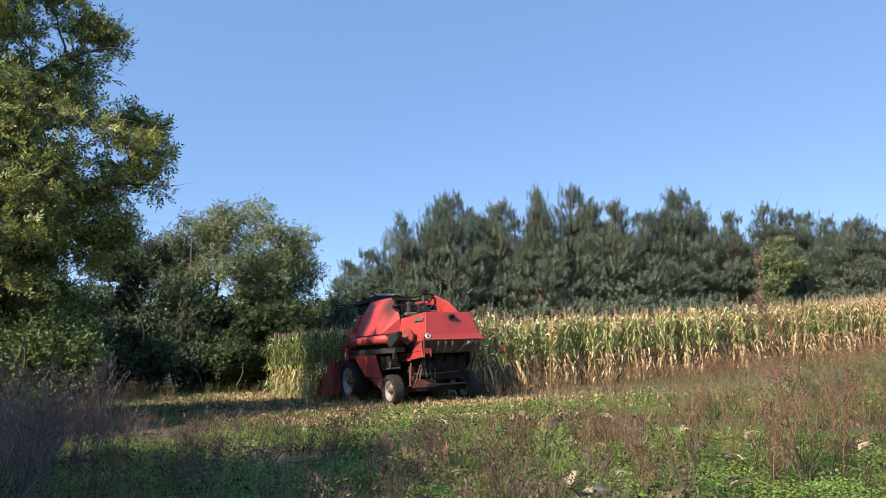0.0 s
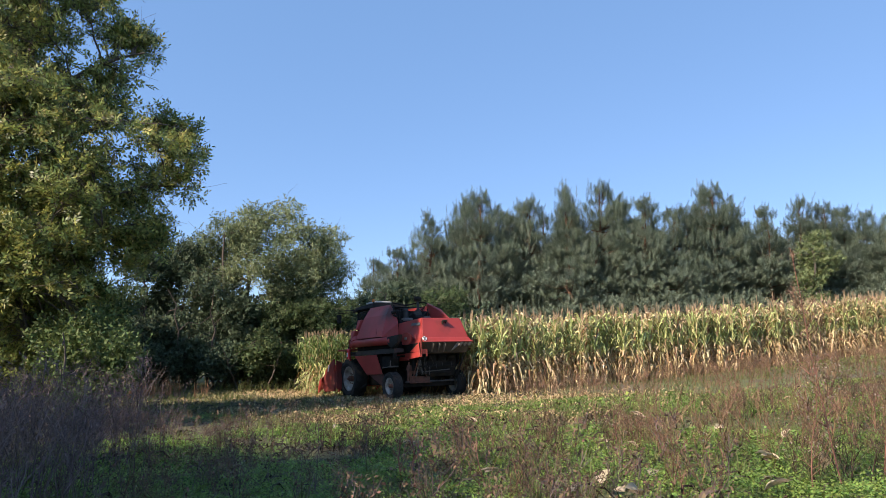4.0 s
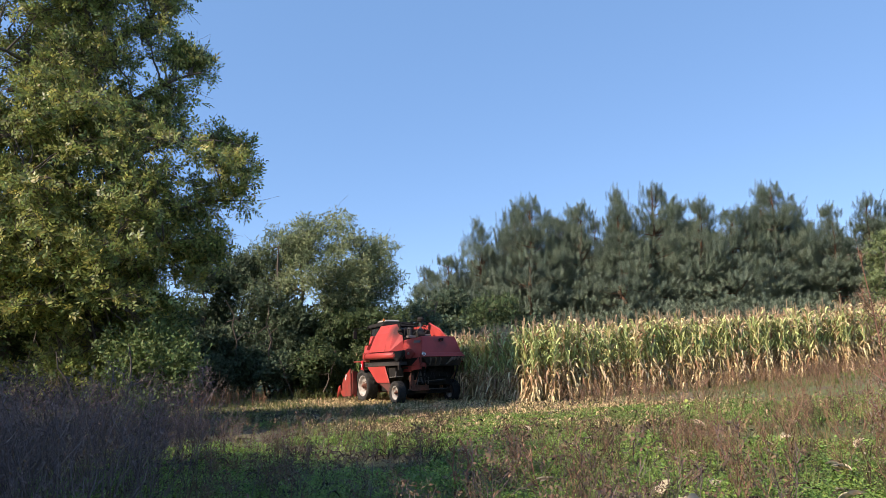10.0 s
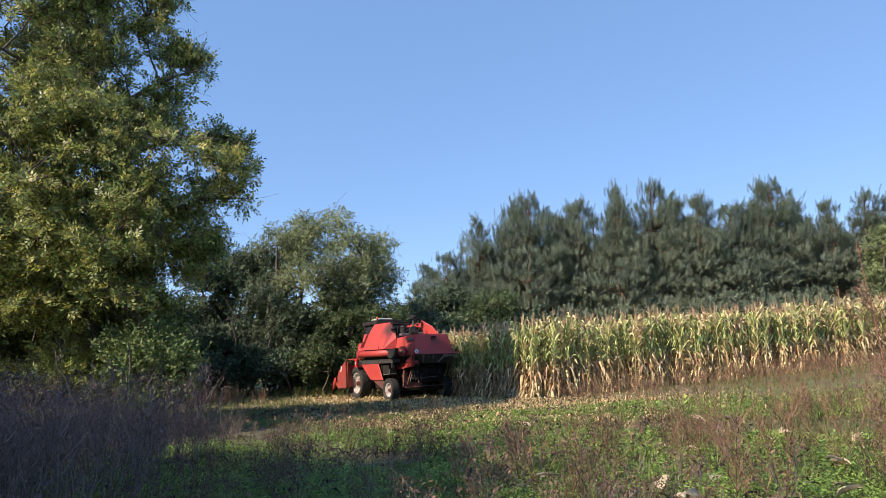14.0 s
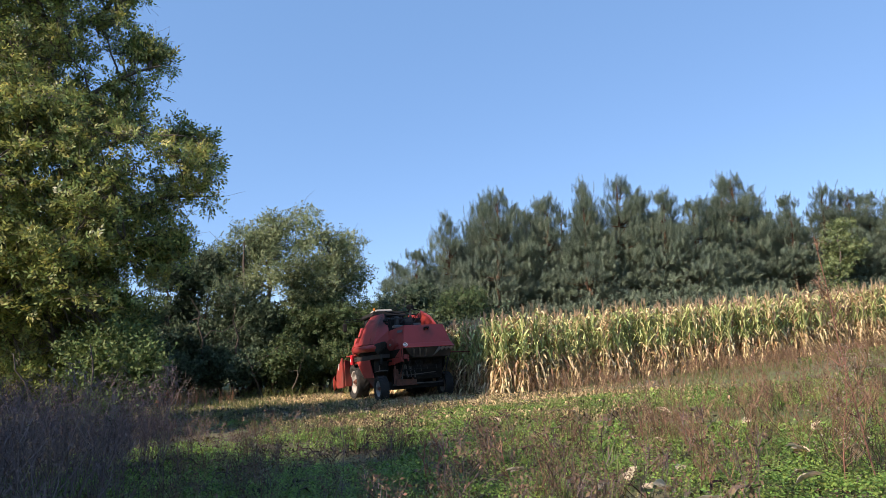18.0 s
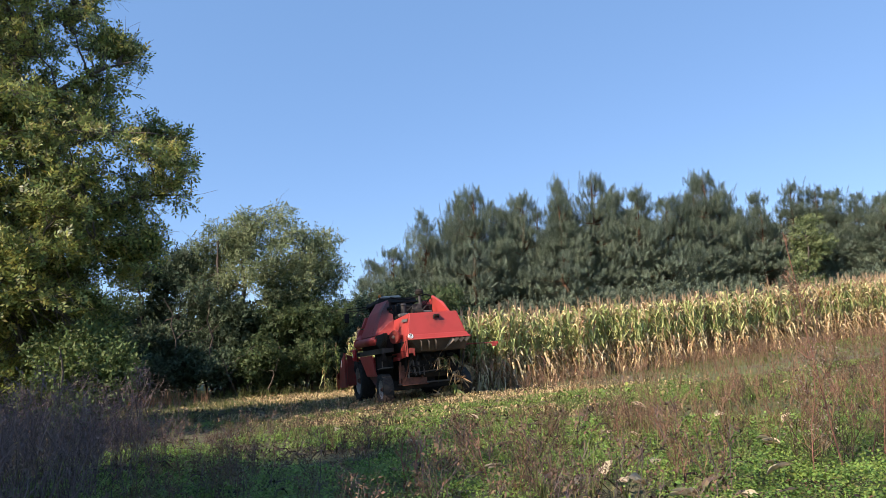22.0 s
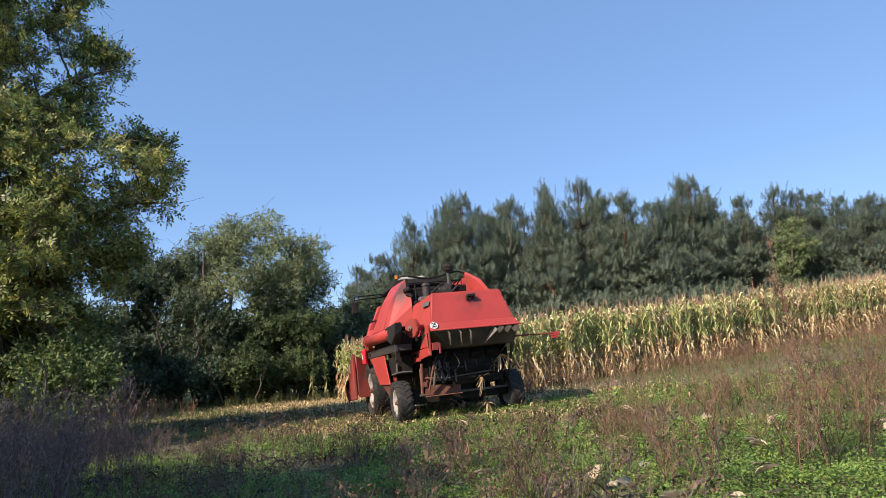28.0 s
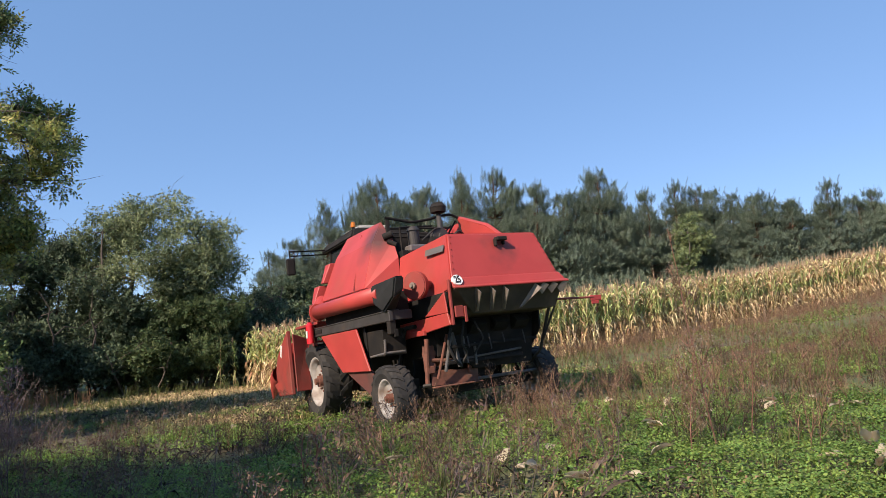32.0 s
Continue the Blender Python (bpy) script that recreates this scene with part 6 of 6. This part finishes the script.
    pts = np.array(pts)
    stuff("corn_stubble", scattered([st], laid(rng, pts[:, 0], pts[:, 1], 1, 0.6, 1.1, tilt=0.3)), [CORN_STALK], "short cut corn stubble in rows", "stubble")
    # rust-red grass at the wood's edge
    reeds = [grass_tuft(930 + k, 16, 0.75) for k in range(4)]
    n = 130
    x, y = rng.uniform(-13.6, -8.2, n), rng.uniform(21.6, 24.0, n)
    ok = rng.random(n) < np.exp(-((x + 11.8) / 0.9) ** 2) + 0.06
    stuff("dry_grass", scattered(reeds, laid(rng, x[ok], y[ok], 4, 0.6, 1.15)), [REED], "rust-red dry grass at the wood's edge", "grass")
    n = 170
    x = rng.uniform(-17, -3.5, n)
    y = 27.2 + rng.normal(size=n) * 0.9 + np.interp(x, [-17, -10, -3.5], [-3.5, 0.2, 1.6])
    stuff("grass", scattered(reeds, laid(rng, x, y, 4, 0.4, 0.8)), [GRASS], "rank grass along the wood's edge", "grass")


def weeds():
    """Single weeds that stand out in front."""
    rng = np.random.default_rng(61)
    spec = [  # place, height, look, label
        (2.58, 4.75, 1.75, dict(branches=38, tufts=12, bush=0.16, flecks=0.5, stem_r=0.008), "tall withered weed with a bare brown stem"),
        (2.30, 4.62, 0.95, dict(branches=26, tufts=10, bush=0.25, flecks=0.75, stem_r=0.005), "withered weed covered in pale seed fluff"),
        (2.95, 4.9, 0.85, dict(branches=16, tufts=6, bush=0.3, flecks=0.3, stem_r=0.006), "withered brown weed with broken twigs"),
        (3.5, 5.4, 0.8, dict(branches=18, tufts=6, bush=0.4, flecks=0.2), "withered brown weed with broken twigs"),
        (1.75, 6.3, 0.62, dict(branches=14, tufts=6, bush=0.4, flecks=0.2), "low withered weed with dark seed heads"),
        (1.25, 5.6, 0.6, dict(branches=14, tufts=6, bush=0.35, flecks=0.1), "low withered weed with dark seed heads"),
        (1.5, 7.0, 0.75, dict(branches=14, tufts=7, bush=0.3, flecks=0.6), "withered weed with a pale seed spike"),
        (-.45, 5.5, 0.5, dict(branches=6, tufts=3, bush=0.5, flecks=0.1, stem_r=0.011), "dry branched stem standing in the grass"),
        (-.6, 5.7, 0.42, dict(branches=6, tufts=3, bush=0.5, flecks=0.4, stem_r=0.010), "dry branched stem standing in the grass"),
        (-1.1, 8.0, 0.5, dict(branches=5, tufts=9, bush=0.3, flecks=0.0, stem_r=0.006, seedy=0.018), "drooping dead weed with a dark head"),
        (-.1, 6.9, 0.5, dict(branches=10, tufts=5, bush=0.4, flecks=0.1), "low withered weed with dark seed heads"),
        (-2.3, 7.6, 0.65, dict(branches=14, tufts=6, bush=0.4, flecks=0.1), "dark withered weed standing in shade"),
        (-2.9, 7.9, 0.6, dict(branches=14, tufts=6, bush=0.4, flecks=0.1), "dark withered weed standing in shade"),
        (-1.9, 5.3, 0.35, dict(branches=5, tufts=8, bush=0.5, flecks=0.8), "small dry flower stalk with a pale head"),
        (4.3, 7.2, 0.8, dict(branches=16, tufts=6, bush=0.4, flecks=0.3), "withered brown weed with broken twigs"),
        (5.6, 8.0, 0.9, dict(branches=18, tufts=6, bush=0.4, flecks=0.2), "withered brown weed with broken twigs"),
        (1.6, 8.4, 0.75, dict(branches=14, tufts=5, bush=0.4, flecks=0.3), "leafless brown weed behind the clover")]
    for k, (x, y, h, look_of, label) in enumerate(spec):
        v, q, m = dry_weed(1000 + k, h=h, **{"seedy": 0.009, **look_of}, twigs=3)
        ob = new("weed", mesh_of("weed", v, q, [WEED_STEM, WEED_SEED, WEED_PALE], m))
        ob.matrix_basis = pose(x, y, gz(x, y), 0, -7 if k == 0 else 0, 0)
        tagged(ob, label, "weed", "single weeds in front")


def litter():
    """Pale corn husks and cobs strewn on the near grass."""
    rng = np.random.default_rng(71)
    shapes = []
    for k in range(5):
        s = Soup()
        for j in range(4):
            a = rng.uniform(-0.6, 0.6)
            ln = rng.uniform(0.1, 0.2)
            u = np.linspace(0, 1, 5)
            p = np.stack([u * ln * math.cos(a), u * ln * math.sin(a), 0.03 + 0.05 * np.sin(u * 2.2) * rng.uniform(0.3, 1.2)], -1)
            s.blade(p, np.array([0.008, 0.024, 0.03, 0.02, 0.003]), np.array([-math.sin(a), math.cos(a), rng.normal() * 0.4]), 0, 0.5)
        shapes.append(mesh_of("corn_husk", *(lambda r: (r[0], r[1], [HUSK], r[2]))(s.arrays())))
    spots = [(0.77, 5.06), (0.99, 5.0), (1.67, 6.56), (1.82, 7.98), (2.49, 5.43), (2.08, 4.73), (1.77, 4.38), (1.64, 4.04), (1.18, 4.42), (1.11, 4.59), (4.04, 5.2), (2.6, 7.19), (-1.06, 9.9), (-2.19, 10.4), (1.35, 3.97), (2.54, 4.95),
             (1.5, 5.2), (2.2, 6.2), (2.77, 7.6), (1.4, 7.2), (3.6, 5.6), (3.9, 5.9), (3.0, 6.6), (0.3, 6.0), (0.6, 8.2), (1.0, 8.8), (2.4, 9.2), (-0.9, 8.2), (0.1, 10.4), (3.5, 9.6), (4.6, 9.0), (5.2, 7.4),
             (2.7, 3.6), (2.85, 3.7), (2.75, 3.45), (2.95, 3.6), (3.05, 3.85), (4.15, 5.3), (3.95, 5.35)]
    for x, y in spots:
        ob = new("corn_husk", shapes[int(rng.integers(5))])
        x, y = x + rng.normal() * 0.06, y + rng.normal() * 0.06
        ob.matrix_basis = pose(x, y, gz(x, y) + 0.09, rng.normal() * 16, rng.normal() * 16, rng.uniform(0, 360)) @ Matrix.Scale(rng.uniform(0.65, 1.15), 4)
        tagged(ob, "torn pale corn husk lying in the clover", "corn husk", "husks on the grass")


SCRAPS = []


def falling_scraps():
    """Torn corn leaves and husks that the harvester throws out behind while it moves."""
    rng = np.random.default_rng(81)
    shapes = []
    for k in range(6):
        s = Soup()
        for j in range(13):
            a = rng.uniform(0, 6.28)
            d = np.array([math.cos(a), math.sin(a), rng.normal() * 0.7])
            ln = rng.uniform(0.1, 0.3)
            u = np.linspace(0, 1, 5)[:, None]
            p = d * ln * u + np.array([0, 0, -0.2]) * u ** 2
            s.blade(p, np.array([0.0, 0.014, 0.017, 0.012, 0.003]), np.array([-d[1], d[0], rng.normal() * 0.5]), 0, 0.4)
        v, q, m = s.arrays()
        me = mesh_of("corn_scrap", v, q, [TRASH if k < 3 else (DULL_TRASH if k < 4 else (CORN_FRESH if k < 5 else CORN_DRY))], m)
        bm = bmesh.new()
        bm.from_mesh(me)
        bmesh.ops.remove_doubles(bm, verts=bm.verts, dist=0.0005)
        bm.to_mesh(me)
        bm.free()
        shapes.append(me)
    times = [1.2, 2.6, 4.1, 6.0, 8.2] + [20.3 + 0.05 * k for k in range(106)] + [25.9, 26.3, 26.8, 27.3] + [27.5 + 0.22 * k for k in range(19)]
    for t in times:
        ob = new("corn_scrap", shapes[int(rng.integers(6))])
        tagged(ob, "torn corn leaf thrown out by the harvester", "corn scrap", "scraps behind the harvester")
        SCRAPS.append((ob, t, float(rng.uniform(-0.2, 0.85)), rng.normal(size=3)))

big_tree()
shade_trees()
left_wood()
pine_wood()
light_tree()
corn_field()
corn_strip()
machine()
meadow()
weeds()
litter()
falling_scraps()
# the harvester's way: seconds, place of the rear axle, heading to the left of +y
DRIVE = [
    (0, -0.15, 17.79, 30.4),
    (1, -0.47, 18.42, 32.2),
    (2, -0.74, 19.11, 33.4),
    (3, -1.03, 19.73, 34.5),
    (4, -1.30, 20.35, 35.9),
    (4.5, -1.42, 20.67, 36.7),
    (6.5, -2.32, 21.86, 41.2),
    (7, -2.53, 22.18, 40.7),
    (8, -2.83, 22.84, 39.1),
    (9, -3.13, 23.50, 37.2),
    (10, -3.54, 24.19, 38.3),
    (11, -3.89, 24.77, 39.2),
    (12, -4.11, 25.10, 39.3),
    (13, -4.08, 25.03, 39.2),
    (14, -3.85, 24.58, 38.8),
    (15, -3.52, 23.93, 36.7),
    (15.5, -3.40, 23.59, 35.4),
    (17.5, -2.74, 22.27, 29.8),
    (18, -2.54, 21.92, 28.7),
    (19, -2.17, 21.19, 26.8),
    (20, -1.76, 20.36, 25.7),
    (21, -1.46, 19.38, 25.0),
    (22, -1.17, 18.46, 23.0),
    (23, -0.95, 17.62, 20.8),
    (24, -0.70, 16.70, 19.3),
    (25, -0.58, 15.81, 16.1),
    (25.5, -0.52, 15.34, 15.3),
    (27.5, -0.07, 13.59, 17.7),
    (28, 0.10, 13.16, 17.9),
    (29, 0.43, 12.32, 18.2),
    (30, 0.71, 11.39, 17.9),
    (31, 1.03, 10.21, 19.4),
    (31.5, 1.22, 9.63, 20.9),
    (32, 1.47, 9.05, 23.1),
]


def drive_at(t):
    rows = np.array(DRIVE)
    return [float(np.interp(t, rows[:, 0], rows[:, k])) for k in (1, 2, 3)]


def stand(x, y, yaw):
    """The pose of the harvester on the ground: rear axle at x, y, its wheels on the soil."""
    a = radians(yaw)
    f, s = Vector((-math.sin(a), math.cos(a))), Vector((math.cos(a), math.sin(a)))
    o = Vector((x, y))

    def h(u, v):
        return float(np.mean([ground_z(*(o + f * (v + d) + s * u)) for d in (-0.5, 0, 0.5)]))
    rl, rr, fl, fr = h(-1.25, 0), h(1.25, 0), h(-1.25, 3.1), h(1.25, 3.1)
    pitch = math.degrees(math.atan2((fl + fr - rl - rr) / 2, 3.1))
    roll = -math.degrees(math.atan2((rr + fr - rl - fl) / 2, 2.5))
    return pose(x, y, (rl + rr) / 2, pitch, roll, yaw)


def motions():
    rows = [(t, stand(x, y, a)) for t, x, y, a in DRIVE]
    walk(harvester, rows)
    # wheels turn with the ground covered
    times = [0.25 * k for k in range(129)]
    way, last = [0.0], drive_at(0)
    for t in times[1:]:
        x, y, a = drive_at(t)
        f = (-math.sin(radians(a)), math.cos(radians(a)))
        way.append(way[-1] + (x - last[0]) * f[0] + (y - last[1]) * f[1])
        last = (x, y, a)
    for ob, place, r in WHEELS:
        walk(ob, [(t, Matrix.Translation(place) @ Matrix.Rotation(-w / r, 4, "X")) for t, w in zip(times, way)])
    # the header is lifted for driving back
    up = Matrix.Translation((0, -0.12, 0.22))
    walk(HEADER[0], [(0, Matrix.Identity(4)), (12.2, Matrix.Identity(4)), (13.4, up), (32, up)])
    # scraps ride inside, drop behind the machine and stay where they fell
    for ob, t0, side, turn in SCRAPS:
        inside = Matrix.Translation((side * 0.5, 0.28, 1.2))
        rows = [(0.5 * k, stand(*drive_at(0.5 * k)) @ inside) for k in range(int(t0 / 0.5) + 1) if 0.5 * k < t0 - 0.05]
        rows.append((t0, stand(*drive_at(t0)) @ inside))
        a = stand(*drive_at(t0))
        p0 = a @ Vector((side, -0.75, 1.2))
        p1 = a @ Vector((side + 0.05 * turn[0], -0.98 - 0.06 * abs(turn[1]), 0.75))
        p2 = a @ Vector((side + 0.1 * turn[0], -1.15 - 0.12 * abs(turn[1]), 0.0))
        p2.z = gz(p2.x, p2.y) + 0.06
        q = a.to_3x3().to_4x4()
        for dt, p, g in ((0.15, p0, 0.2), (0.5, p1, 0.6), (0.85, p2, 1.0)):
            if t0 + dt < 31.95:
                rows.append((t0 + dt, Matrix.Translation(p) @ Euler([g * 0.7 * x for x in turn]).to_matrix().to_4x4() @ q))
        rows.append((32, rows[-1][1]))
        walk(ob, rows)
    # plants are pulled down as the header reaches them
    for ob, p, m in STRIP:
        hit = None
        for k in range(0, 125):
            x, y, a = drive_at(k * 0.1)
            f = np.array([-math.sin(radians(a)), math.cos(radians(a))])
            if (p - [x, y]) @ f < 4.65:
                hit = k * 0.1
                break
        if hit is None:
            continue
        hit = max(hit, 0.1)
        x, y, a = drive_at(hit)
        tip = Matrix.Rotation(radians(-32), 4, Vector((math.cos(radians(a)), math.sin(radians(a)), 0)))
        mid = Matrix.Translation(Vector((*p, gz(*p) - 0.5))) @ tip @ m.to_3x3().to_4x4()
        low = Matrix.Translation(Vector((*p, gz(*p) - 2.9))) @ tip @ m.to_3x3().to_4x4()
        walk(ob, [(0, m)] * (hit > 0.15) + [(max(0, hit - 0.05), m), (hit + 0.25, mid), (hit + 0.7, low), (32, low)])


motions()
